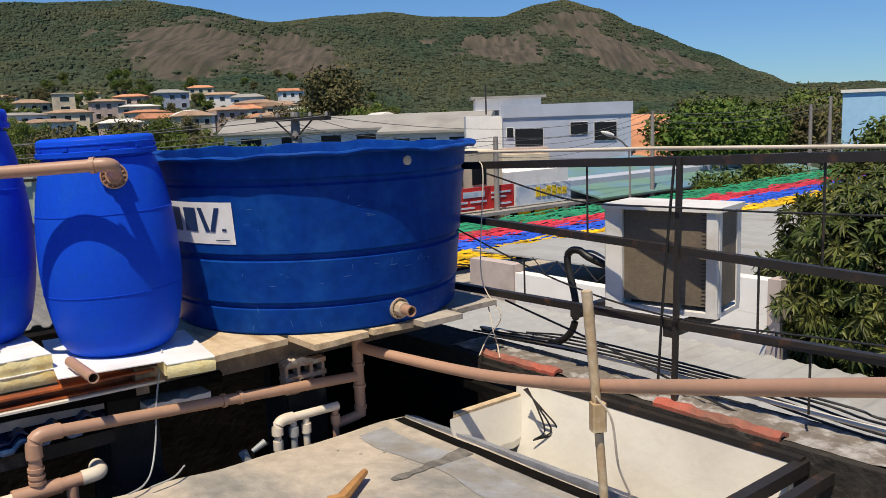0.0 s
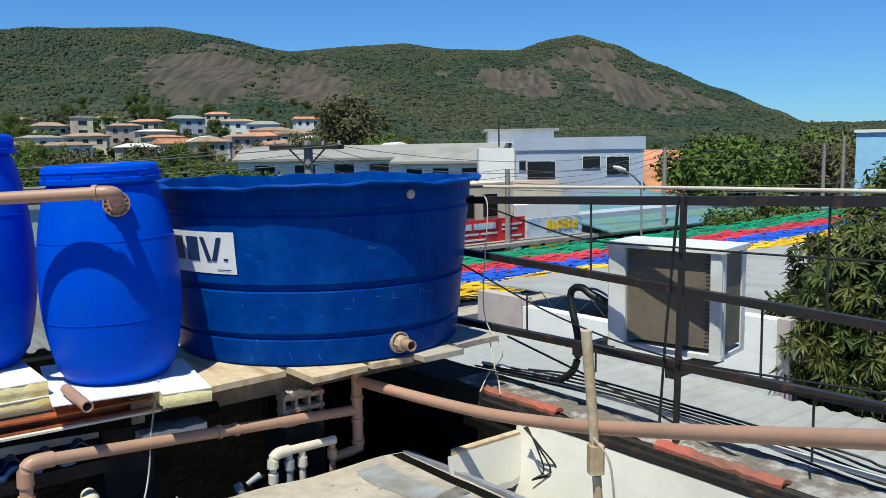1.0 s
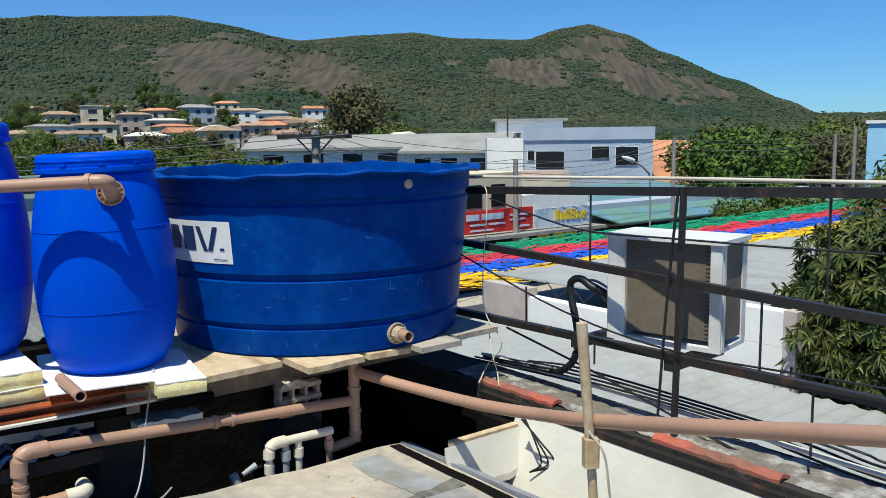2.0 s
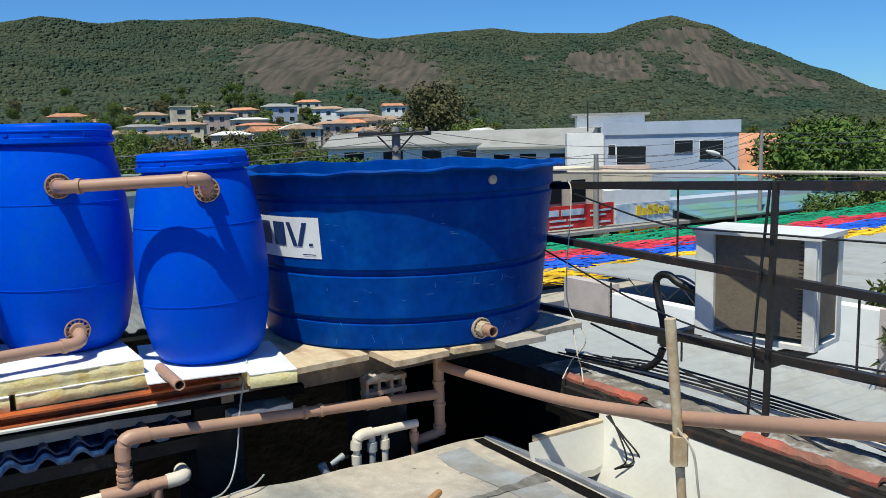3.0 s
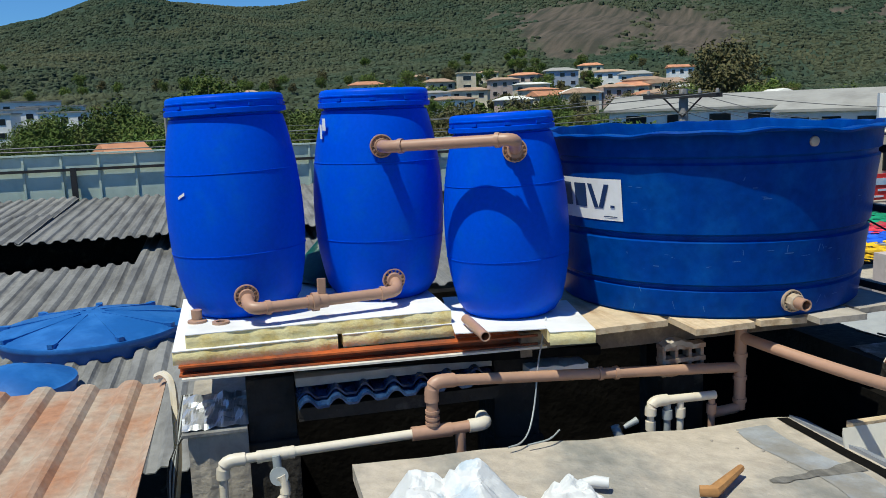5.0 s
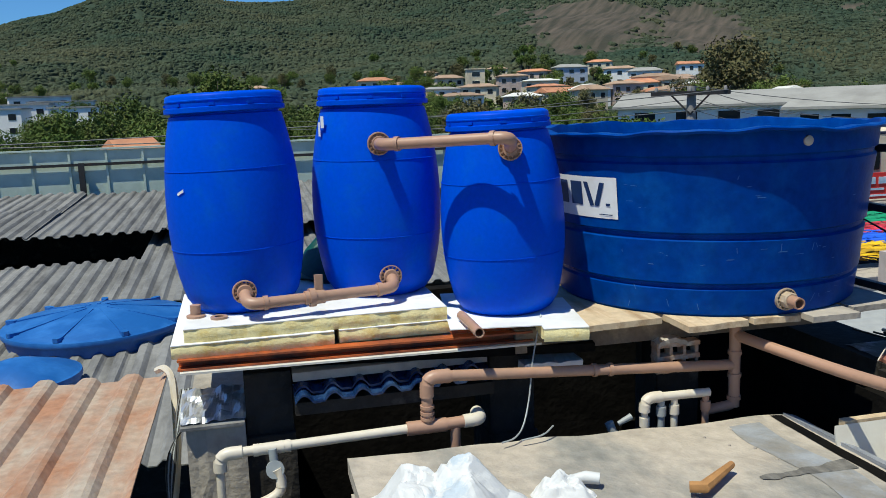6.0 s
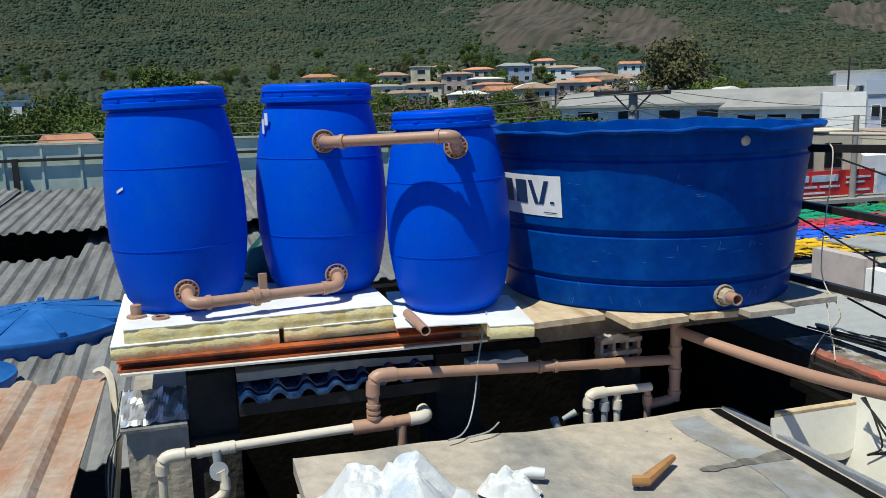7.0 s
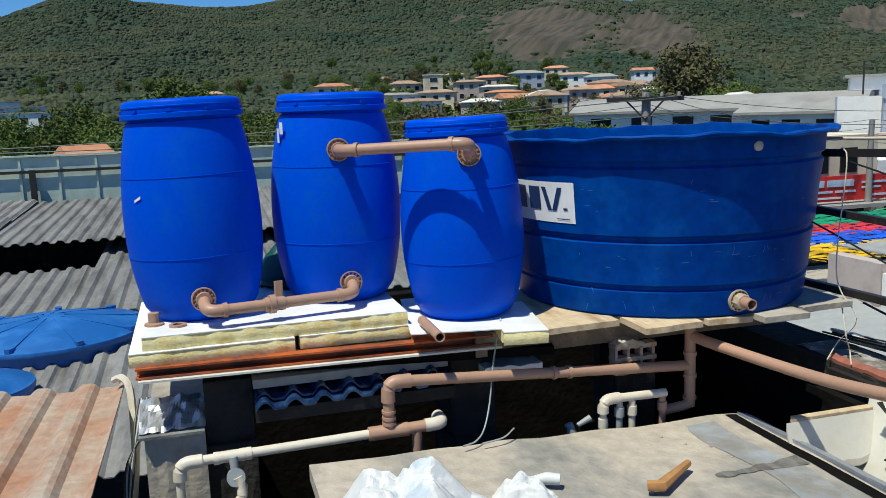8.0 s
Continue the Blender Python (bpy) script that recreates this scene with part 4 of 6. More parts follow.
# broken brick, blue sheet, tarpaulin under and on the deck
BRICK = material("old_brick", (0.34, 0.22, 0.15), 0.9, spots=(0.42, 0.38, 0.32), grain=40, amount=0.35, bump=0.6, spotscale=14)
hb_ = thing("hollow_brick", house_frame(1.755, 3.13, 5.83), "broken hollow clay brick packed under the deck", "brick")
# black plate stands in for the shade in the brick's cavities
part("back", ubox(Shape(), 1.66, 1.85, 3.125, 3.22, 5.832, 5.958), DEEPBLACK, hb_, "black plate for the shade inside the hollows")
for k in range(3):
    z_ = 5.832 + 0.056 * k
    part("web", Shape().grid(10, 3, lambda a, t: house_frame(1.655 + 0.20 * a, 3.068 + 0.057 * t + 0.010 * noise.noise(Vector((a * 7, k, 8))), z_ + 0.016 + 0.006 * noise.noise(Vector((a * 9, t * 2, k)))), thick=0.019), BRICK, hb_)
for k in range(4):
    u_ = 1.658 + 0.060 * k
    part("rib", ubox(Shape(), u_, u_ + 0.014, 3.073 + 0.004 * (k % 2), 3.124, 5.834, 5.957), BRICK, hb_)
part("mortar", Shape().grid(12, 6, lambda a, t: house_frame(1.66 + 0.13 * a, 3.06 + 0.07 * t, 5.963 + 0.020 * math.sin(math.pi * a) + 0.010 * noise.noise(Vector((a * 6, t * 5, 3)))), thick=0.02), CONC, hb_, "lumpy old mortar")
sc_ = thing("pipe_scrap", pipe_v(1.50, 5.62, 3.02), "dirty cut plastic pipe scrap beside the slab", "pipe")
part("elbow", Shape().tube([pipe_v(1.42, 5.66, 3.03), *bend(pipe_v(1.42, 5.66, 3.03), pipe_v(1.44, 5.60, 3.02), pipe_v(1.55, 5.60, 3.01), reach=0.03), pipe_v(1.55, 5.602, 3.01)], 0.018, 12), VALVE, sc_)
part("end", Shape().tube([pipe_v(1.47, 5.64, 3.05), pipe_v(1.53, 5.665, 3.05)], [0.010, 0.015], 10), VALVE, sc_)
BLUESHEET = material("blue_sheet", (0.006, 0.022, 0.075), 0.25, spots=(0.03, 0.07, 0.16), grain=10, amount=0.3, bump=0.15, spotscale=9)
TILEROW = 7
for k in range(2):
    def tile_place(a, t, k=k):
        w = (a * TILEROW) % 1.0
        hump = 0.030 * max(0.0, math.sin(math.pi * min(1.0, w / 0.62))) + 0.004 * noise.noise(Vector((a * 17, t, k)))
        return house_frame(0.15 + 0.80 * a, 3.11 + 0.05 * k + 0.42 * t, 5.862 + 0.022 * k + 0.018 * a + 0.05 * t + hump)
    s = Shape().grid(84, 5, tile_place, thick=0.009)
    s.smooth = True
    single("blue_tile_sheet", s, BLUESHEET, "glossy dark blue roof tile edge under the deck", "roof tiles")
single("tile_bedding", ubox(Shape(), 0.15, 0.95, 3.20, 3.32, 5.92, 5.955), CONC, "pale mortar bedding over the blue tiles", "mortar")
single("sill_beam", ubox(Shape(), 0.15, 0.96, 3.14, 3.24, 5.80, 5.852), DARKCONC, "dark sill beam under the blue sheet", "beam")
single("white_block", Shape().grid(10, 4, lambda a, t: house_frame(1.10 + 0.26 * a, 3.16 + 0.3 * t, 5.90 + 0.02 * noise.noise(Vector((a * 4, t * 3, 5)))), thick=0.045), WHITE, "dirty white foam block under the beam", "foam block")
GREENTARP = material("green_plastic", (0.004, 0.06, 0.045), 0.35, spots=(0.002, 0.03, 0.022), grain=20, amount=0.3, bump=0.3)
tp = Shape().lathe((-2.27, 3.32, 6.169), [(0.0, 0.0), (0.15, 0.0), (0.17, 0.04), (0.11, 0.13), (0.05, 0.19), (0.0, 0.2)], 18, wobble=lambda a, j: 0.02 * math.sin(3 * a + j))
single("green_bag", tp, GREENTARP, "dark green plastic bag slumped between the drums", "bag")
cable("thin grey wire hanging from the deck", [(-1.115, 3.13, 6.125), (-1.113, 3.105, 6.09), (-1.12, 3.04, 5.95), (-1.12, 3.00, 5.82), (-1.115, 2.92, 5.73), (-1.12, 2.84, 5.703), (-1.15, 2.78, 5.70)], 0.0035, VALVE)
cable("thin grey wire lying on the slab", [(-1.01, 2.97, 5.72), (-1.03, 2.90, 5.705), (-1.09, 2.83, 5.70)], 0.0035, VALVE)

# ---- things on the slab ----
def crumple(cx, cy, z, rx, ry, h, seed, name, mat, label, category):
    def place(s, t):
        a, r = 2 * math.pi * s, t
        q = Vector((math.cos(a) * r * 2.2, math.sin(a) * r * 2.2, seed))
        k = 1 + 0.35 * noise.noise(Vector((math.cos(a) * 1.5, math.sin(a) * 1.5, seed)))
        x_, y_ = r * math.cos(a + seed), r * math.sin(a + seed)
        fold = abs((1.15 * x_ + 0.5 * y_ + 0.31) % 1.0 - 0.5) * 2
        fold2 = abs((1.7 * y_ - 0.6 * x_ + 0.17) % 1.0 - 0.5) * 2
        zz = h * (1 - r ** 2.2) * (0.50 + 0.55 * fold) + 0.35 * h * fold2 * (1 - r) + 0.012 * noise.noise(q * 2.0) + 0.16 * h * (1 - r) * abs(noise.noise(q * 3.1))
        return (cx + rx * k * r * math.cos(a), cy + ry * k * r * math.sin(a), z + max(0.004, zz))
    s = Shape().grid(64, 26, place)
    s.smooth = False
    return single(name, s, mat, label, category)


SACK = material("woven_sack", (0.62, 0.62, 0.61), 0.6, spots=(0.46, 0.52, 0.57), grain=60, amount=0.08, bump=0.15, spotscale=4, spotedge=(0.55, 0.6))
crumple(-1.10, 2.22, 5.69, 0.30, 0.22, 0.16, 3.1, "plastic_sack", SACK, "crumpled white woven plastic sack on the slab", "sack")
crumple(-0.80, 2.47, 5.69, 0.12, 0.075, 0.07, 7.7, "plastic_sack", SACK, "small crumpled white plastic sack on the slab", "sack")
OCHRE = material("ochre_wood", (0.40, 0.20, 0.07), 0.8, spots=(0.28, 0.13, 0.05), grain=30, amount=0.3, bump=0.2)
single("wood_offcut", Shape().tube([(-0.435, 2.70, 5.688), (-0.39, 2.71, 5.69), (-0.33, 2.92, 5.695)], [0.020, 0.022, 0.013], 8), OCHRE, "orange-brown wood offcut lying on the slab", "wood scrap")
single("paper_roll", Shape().tube([(-0.80, 2.575, 5.705), (-0.76, 2.59, 5.712), (-0.715, 2.60, 5.71)], [0.016, 0.022, 0.020], 10), SACK, "pale crumpled paper roll on the slab", "scrap")
bt = thing("small_bottle", (-1.62, 2.19, 5.55), "green bottle with a blue cap below the pipes", "bottle")
part("cap", Shape().lathe((-1.62, 2.19, 5.60), [(0.02, 0), (0.02, 0.03), (0, 0.03)], 16), LIDBLUE, bt)
part("body", Shape().lathe((-1.62, 2.19, 5.50), [(0.03, 0.0), (0.03, 0.08), (0.018, 0.1)], 16), material("green_label", (0.2, 0.5, 0.08), 0.5), bt)
for i in range(14):
    x, y = random.uniform(0.5, 2.0), random.uniform(2.2, 2.85)
    single("pebble", Shape().lathe(house_frame(x, y, ROOF + 0.03 - 0.025 * x), [(0.0, -0.004), (0.008, 0.0), (0.006, 0.007), (0.0, 0.009)], 7), CONC, "small chip of mortar on the slab", "debris", "mortar chips")
# ---- roofs beyond the drums ----


def ribbed(name, u0, u1, v0, v1, z0, z1, mat, label, pitch=0.177, amp=0.035, flat=0.5):
    """Corrugated sheets with ribs that run along v."""
    n = int((u1 - u0) / pitch * 10)

    def wave(u):
        w = (u / pitch) % 1.0
        return amp * max(0.0, min(1.0, (math.cos(2 * math.pi * w) + flat) * 1.6 / (1 + flat)))
    s = Shape().grid(n, max(3, int((v1 - v0) / 0.4)), lambda a, t: house_frame(u0 + (u1 - u0) * a, v0 + (v1 - v0) * t + 0.02 * noise.noise(Vector((a * 9, t, v0))), z0 + (z1 - z0) * t + wave(u0 + (u1 - u0) * a) + 0.012 * noise.noise(Vector((a * 5, t * 5, u0)))), thick=0.008)
    return single(name, s, mat, label, "roof sheet", "corrugated roof sheets", "structure")


for i in range(6):
    u0 = -9.6 + 1.45 * i
    for j, (v0, v1) in enumerate(((4.9, 7.3), (7.15, 9.5), (9.35, 11.0))):
        ribbed("roof_sheet", u0, u0 + 1.50, v0, v1, 4.93 + 0.075 * j + 0.010 * (i % 2), 5.02 + 0.075 * j + 0.010 * (i % 2), FIBRO, "weathered grey ribbed roof sheets")
ribbed("roof_sheet", -0.93, 0.9, 4.85, 8.6, 4.96, 5.10, FIBRO, "weathered grey ribbed roof sheets")
ribbed("roof_sheet", -1.3, 3.9, 8.5, 14.2, 5.125, 5.33, FIBRO, "weathered grey ribbed roof sheets")
for i in range(9):
    for j in range(2):
        ribbed("roof_sheet", -13 + 1.7 * i, -11.25 + 1.7 * i, 11.6 + 2.2 * j, 13.9 + 2.3 * j, 5.44 + 0.06 * j + 0.02 * (i % 2), 5.51 + 0.06 * j + 0.02 * (i % 3), FIBRO, "weathered grey ribbed roof sheets")
# added black block in place of the shade below the raised sheets
single("roof_void", ubox(Shape(), -13, 3.5, 10.6, 16.2, 4.2, 4.5), BLACK, "black block for the shade under the raised roof", "roof void", kind="structure")
single("roof_wall", ubox(Shape(), -11, 4.2, 15.6, 15.75, 0, 5.4), DARKCONC, "wall under the raised roof", "wall", kind="structure")
ribbed("rusty_sheet", -2.4, -0.40, 1.2, 4.05, 5.80, 5.74, RUST, "rusty corrugated zinc roof sheet", pitch=0.19, amp=0.03, flat=0.2)
lf = ubox(Shape(), -0.27, -0.045, 3.21, 4.9, 0, 5.775)
lf.grid(6, 12, lambda a, t: house_frame(-0.27 + 0.225 * a, 3.17 + 0.03 * t + 0.008 * noise.noise(Vector((a * 4, t * 7, 2))), 4.6 + 1.17 * t))
single("side_ledge", lf, CONC, "bare concrete wall end beside the tank deck", "wall", kind="structure")
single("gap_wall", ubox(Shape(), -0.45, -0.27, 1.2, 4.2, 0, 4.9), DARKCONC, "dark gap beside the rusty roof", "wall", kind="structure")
FOIL = material("foil_tape", (0.66, 0.67, 0.68), 0.32, 0.7, grain=30, amount=0.1, bump=0.12, bumpscale=14)
single("foil_flashing", Shape().grid(24, 10, lambda a, t: house_frame(-0.29 + 0.25 * a, 3.20 + 0.24 * t + 0.02 * noise.noise(Vector((a * 6, t * 3, 1))), 5.795 + 0.06 * t + 0.016 * noise.noise(Vector((a * 7, t * 5, 2))) + 0.005 * abs(noise.noise(Vector((a * 15, t * 10, 5)))))), FOIL, "crumpled silver flashing tape on the wall's top", "flashing")
single("lip_tile", ubox(Shape(), -0.29, -0.046, 3.17, 3.44, 5.777, 5.788), FIBRO, "grey fibre-cement lip over the wall", "roof edge")
cable("white flexible conduit at the roof's edge", [house_frame(-0.44, 3.95, 5.80), house_frame(-0.40, 3.9, 5.82), house_frame(-0.365, 3.85, 5.77), house_frame(-0.355, 3.75, 5.6), house_frame(-0.36, 3.7, 5.45), house_frame(-0.39, 3.6, 5.2)], 0.017, PVCW)
for k in range(5):
    cable("grey cable beside the rusty roof", [house_frame(-0.30 + 0.01 * k, 3.5, 5.84), house_frame(-0.32 + 0.012 * k, 3.4, 5.75), house_frame(-0.33 - 0.008 * k, 3.3, 5.6), house_frame(-0.38 + 0.01 * k, 3.15, 5.3)], 0.005, VALVE if k % 2 else BLACK)
cable("rusty conduit on the wall", [house_frame(-0.235, 3.24, 5.76), house_frame(-0.26, 3.23, 5.6), house_frame(-0.24, 3.2, 5.45), house_frame(-0.26, 3.18, 5.3)], 0.012, material("rusty_pipe", (0.28, 0.12, 0.06), 0.8, grain=40, amount=0.3, bump=0.3))
# timber and pipe in the pit
for k in range(3):
    single("pit_timber", Shape().tube([house_frame(0.25, 2.98 - 0.03 * k, 5.44 + 0.03 * k), house_frame(0.98, 2.97 - 0.03 * k, 5.50 + 0.035 * k)], 0.016, square=True), WOOD if k else DARKCONC, "weathered timber lath in the pit", "lath", "laths in the pit")
single("pit_pipe", Shape().tube([house_frame(-0.25, 2.90, 5.46), house_frame(0.9, 2.90, 5.50)], 0.018, 14), PVCW, "white pipe low in the pit", "pipe")

# blue lids of two smaller tanks on the far roof


def tank_lid(x, y, z, r, label, ribs):
    th = thing("small_water_tank", (x, y, z - 0.5), label, "water tank", "smaller water tanks")
    lid_ = part("lid", Shape().lathe((x, y, z), [(r, 0.0), (r * 1.01, 0.02), (r, 0.045), (r * 0.95, 0.05), (r * 0.93, 0.06), (r * 0.3, 0.15), (r * 0.12, 0.165), (0.0, 0.166)], 72), LIDBLUE, th)
    for i in range(ribs):
        a = 2 * math.pi * (i + 0.35) / ribs
        d = Vector((math.cos(a), math.sin(a), 0))
        c = Vector((x, y, z))
        part("rib", Shape().tube([c + d * r * 0.13 + Vector((0, 0, 0.160)), c + d * r * 0.88 + Vector((0, 0, 0.062))], [0.012, 0.018], square=True), LIDBLUE, lid_)
        part("lug", Shape().box(tuple(c + d * r * 0.93 + Vector((0, 0, 0.068))), (0.09, 0.06, 0.035), math.degrees(a), chamfer=0.012), LIDBLUE, lid_)
    part("body", Shape().lathe((x, y, z), [(r * 0.9, -0.5), (r * 0.965, -0.005)], 64), LIDBLUE, th)


tank_lid(-6.08, 5.16, 5.13, 0.80, "ribbed blue lid of a round water tank", 9)
tank_lid(-5.39, 3.82, 5.10, 0.43, "smooth blue lid of a smaller water tank", 0)

# pale green fence
FV = 16.6
fe = thing("sheet_fence", house_frame(-2, FV, 5.5), "pale green metal sheet fence with dark rail", "fence")
for i in range(36):
    u = -12 + 0.64 * i
    p = part("panel", ubox(Shape(), u, u + 0.60, FV, FV + 0.02, 4.8, 6.36), GREENFENCE, fe)
    part("seam", ubox(Shape(), u + 0.60, u + 0.64, FV - 0.03, FV + 0.02, 4.8, 6.365), GREENFENCE, fe)
part("rail", ubox(Shape(), -12, 11, FV - 0.075, FV - 0.032, 6.08, 6.13), IRON, fe)
part("coping", ubox(Shape(), -12, 11.04, FV - 0.045, FV + 0.04, 6.368, 6.40), GREENFENCE, fe)
for i in range(8):
    part("post", ubox(Shape(), -11.6 + 2.9 * i, -11.5 + 2.9 * i, FV - 0.14, FV - 0.078, 4.8, 6.14), IRON, fe)

# ---- neighbour's low roof and walls ----
s = Shape().grid(8, 560, lambda a, t: house_frame(2.95 + 5.6 * a + 0.03 * noise.noise(Vector((a, t * 60, 0))), -6 + 15.8 * t, 4.17 + 0.018 * max(-0.4, math.cos(2 * math.pi * (15.8 * t) / 0.25)) + 0.03 * a), thick=0.01)
single("low_roof", s, FIBROL, "pale grey corrugated roof of the neighbouring house", "roof", kind="structure")
SAND = material("sandy_dust", (0.42, 0.35, 0.27), 0.95, spots=(0.30, 0.25, 0.2), grain=6, amount=0.2, bump=0.2)
single("gutter_strip", Shape().grid(30, 10, lambda a, t: house_frame(2.93 + (1.5 + 0.5 * noise.noise(Vector((t * 7, 0, 3)))) * a, -4 + 10 * t, 4.28 - 0.045 * a)), SAND, "dusty sand drifted on the low roof", "dirt", kind="structure")
single("neighbour_wall", ubox(Shape(), 8.70, 8.9, 4.86, 8.95, 0, 4.62), WALLW, "white plastered wall beyond the low roof", "wall", kind="structure")
single("neighbour_wall", ubox(Shape(), 8.70, 8.9, 4.86, 5.75, 4.622, 5.02), WALLW, "white plastered wall beyond the low roof", "wall", kind="structure")
single("corner_post", ubox(Shape(), 8.66, 8.92, 4.70, 4.855, 0, 5.05), WALLB, "weathered grey wall corner", "wall", kind="structure")
single("beige_wall", ubox(Shape(), 8.68, 8.9, 8.96, 9.95, 0, 4.74), WALLB, "beige plastered wall end", "wall", kind="structure")
s = Shape().grid(40, 160, lambda a, t: house_frame(8.95 + 11 * a, -2 + 12.2 * t, 4.80 + 0.12 * (1 - t) - 0.20 * a + 0.02 * math.cos(2 * math.pi * 11 * a / 0.9)), thick=0.02)
single("shed_roof", s, FIBROL, "wide pale grey shed roof", "roof", kind="structure")
# solid black box added as the shade inside the shed
single("shed_inside", ubox(Shape(), 9.6, 19, -2, 10.4, 0, 4.3), BLACK, "black block for the shade under the shed roof", "shed", kind="structure")
tr = thing("roof_truss", house_frame(8.93, 8, 4.65), "thin dark steel truss under the shed roof", "truss")
for i in range(12):
    part("web", Shape().tube([house_frame(8.93, 5.8 + 0.25 * i, 4.63 if i % 2 else 4.84), house_frame(8.93, 6.05 + 0.25 * i, 4.84 if i % 2 else 4.63)], 0.008, 6), IRON, tr)

# ---- trees ----
LEAF = material("tree_leaf", (0.075, 0.115, 0.024), 0.6, spots=(0.125, 0.14, 0.036), grain=1.5, amount=0.35, bump=0, spotscale=0.7, vary=0.25, spec=0.12)
LEAFY = material("bright_leaf", (0.060, 0.105, 0.018), 0.6, spots=(0.11, 0.145, 0.035), grain=1.5, amount=0.35, bump=0, spotscale=0.7, vary=0.2, spec=0.12)
LEAFB = material("dry_leaf", (0.11, 0.095, 0.040), 0.7, spots=(0.075, 0.08, 0.03), grain=1.5, amount=0.35, bump=0, spotscale=0.7, vary=0.2, spec=0.2)
MANGO = material("mango_leaf", (0.045, 0.066, 0.013), 0.5, spots=(0.125, 0.128, 0.032), grain=3, amount=0.35, bump=0, spotscale=2.5, spotedge=(0.45, 0.65), island=0.45, spec=0.25)
BARK = material("bark", (0.12, 0.09, 0.065), 0.9, spots=(0.2, 0.17, 0.14), grain=12, amount=0.4, bump=0.5)


def tree(r, h, mat, seed, leaves=3200, size=0.21, clumps=16, squash=0.75, label="leafy green town tree", name="tree"):
    """A tapered trunk with limbs and a crown of leaves gathered in clumps, standing at the origin."""
    rg = random.Random(seed)
    th = thing(name, (0, 0, 0), label, "tree", "trees in the town")
    tk = Shape().tube([(0, 0, -1), (r * 0.05, 0, h * 0.3), (-r * 0.04, r * 0.03, h * 0.62)], [0.05 * h, 0.035 * h, 0.015 * h], 8)
    cs = []
    for i in range(clumps):
        a, q, e = rg.uniform(0, 6.283), math.sqrt(rg.random()), rg.uniform(-0.8, 1)
        k = math.sqrt(max(0.05, 1 - e * e * 0.9))
        cs.append(Vector((math.cos(a) * q * k * r * 0.75, math.sin(a) * q * k * r * 0.75, h * 0.66 + e * h * 0.3 * squash)))
    for c in cs[:7]:
        tk.tube([(0, 0, h * 0.4), tuple(c * 0.6 + Vector((0, 0, h * 0.2))), tuple(c)], [0.018 * h, 0.010 * h, 0.004 * h], 6)
    part("trunk", tk, BARK, th)
    lv = Shape()
    for i in range(leaves):
        c = cs[i % clumps]
        d = Vector((rg.gauss(0, 1), rg.gauss(0, 1), rg.gauss(0, 0.8))).normalized() * r * rg.uniform(0.22, 0.46)
        p = c + d
        n_ = (d.normalized() + Vector((rg.gauss(0, 0.6), rg.gauss(0, 0.6), rg.gauss(0.3, 0.6)))).normalized()
        a = n_.orthogonal().normalized()
        b = n_.cross(a)
        w = rg.uniform(0, 6.283)
        a, b = a * math.cos(w) + b * math.sin(w), b * math.cos(w) - a * math.sin(w)
        s = size * rg.uniform(0.6, 1.3)
        lv.quad(p - a * s, p + b * s * 0.45 - n_ * s * 0.15, p + a * s, p - b * s * 0.45 - n_ * s * 0.15)
    part("crown", lv, mat, th)
    return th


def ground_at(az, d):
    return hill(az, d)


def perch(az, e, h, lo=150.0, hi=560.0):
    """How far off the ground lies so high that something h tall reaches the elevation e."""
    for i in range(120):
        d = lo + (hi - lo) * i / 119
        if hill(az, d) + h >= 7 + d * math.tan(radians(e)):
            return d
    return hi


kinds = [tree(3.2, 7.5, LEAF, 1), tree(3.6, 8.0, LEAF, 2, squash=0.9), tree(3.0, 7.0, LEAFY, 3), tree(3.0, 8.5, LEAFB, 4, 2400)]
grey = tree(2.4, 8.0, LEAFB, 9, 700, 0.2, label="dry brown half-bare town tree")


def plant(k, az, d, scale, z=None):
    x, y, _ = polar(az, d)
    m = Matrix.Translation((x, y, ground_at(az, d) if z is None else z)) @ Matrix.Rotation(random.uniform(0, 6.28), 4, "Z")
    t = copy_thing(k, m)
    t.scale = (scale, scale, scale)
    return t


for az, d, s, k in ((15.4, 56, 1.0, 2), (17.2, 54, 1.06, 2), (19.0, 60, 0.98, 2), (16.6, 70, 1.05, 0), (21.0, 84, 1.02, 0), (22.6, 70, 0.84, 3), (24.0, 96, 1.02, 3), (20.3, 70, 0.92, 2), (27.4, 42, 0.80, 0), (29.2, 40, 0.82, 1), (22.2, 88, 1.02, 1), (26.0, 38, 0.66, 0), (19.8, 46, 0.62, 0), (22.0, 44, 0.55, 0), (24.5, 40, 0.5, 1), (17.5, 46, 0.5, 0),
                    (-19.4, 46, 0.82, 2), (-17.5, 43, 0.80, 2), (-15.7, 45, 0.84, 2), (-14.3, 47, 0.86, 2), (-18.5, 52, 0.85, 2), (-24.5, 95, 0.9, 3), (-22.5, 90, 0.85, 0), (-21.0, 95, 0.95, 3), (-26, 88, 0.8, 0),
                    (-52.5, 46, 0.72, 2), (-50.5, 44, 0.70, 2), (-54.5, 48, 0.75, 2), (-48.8, 50, 0.72, 2), (-48.0, 90, 0.95, 0), (-45.5, 95, 1.0, 0), (-50.5, 95, 0.95, 1), (-43, 90, 0.95, 0), (-46.8, 105, 1.1, 1), (-38.5, 90, 1.0, 0), (-34.5, 85, 0.9, 1), (-30.5, 90, 0.95, 0), (-28, 95, 0.95, 1)):
    plant(kinds[k], az, d, s)
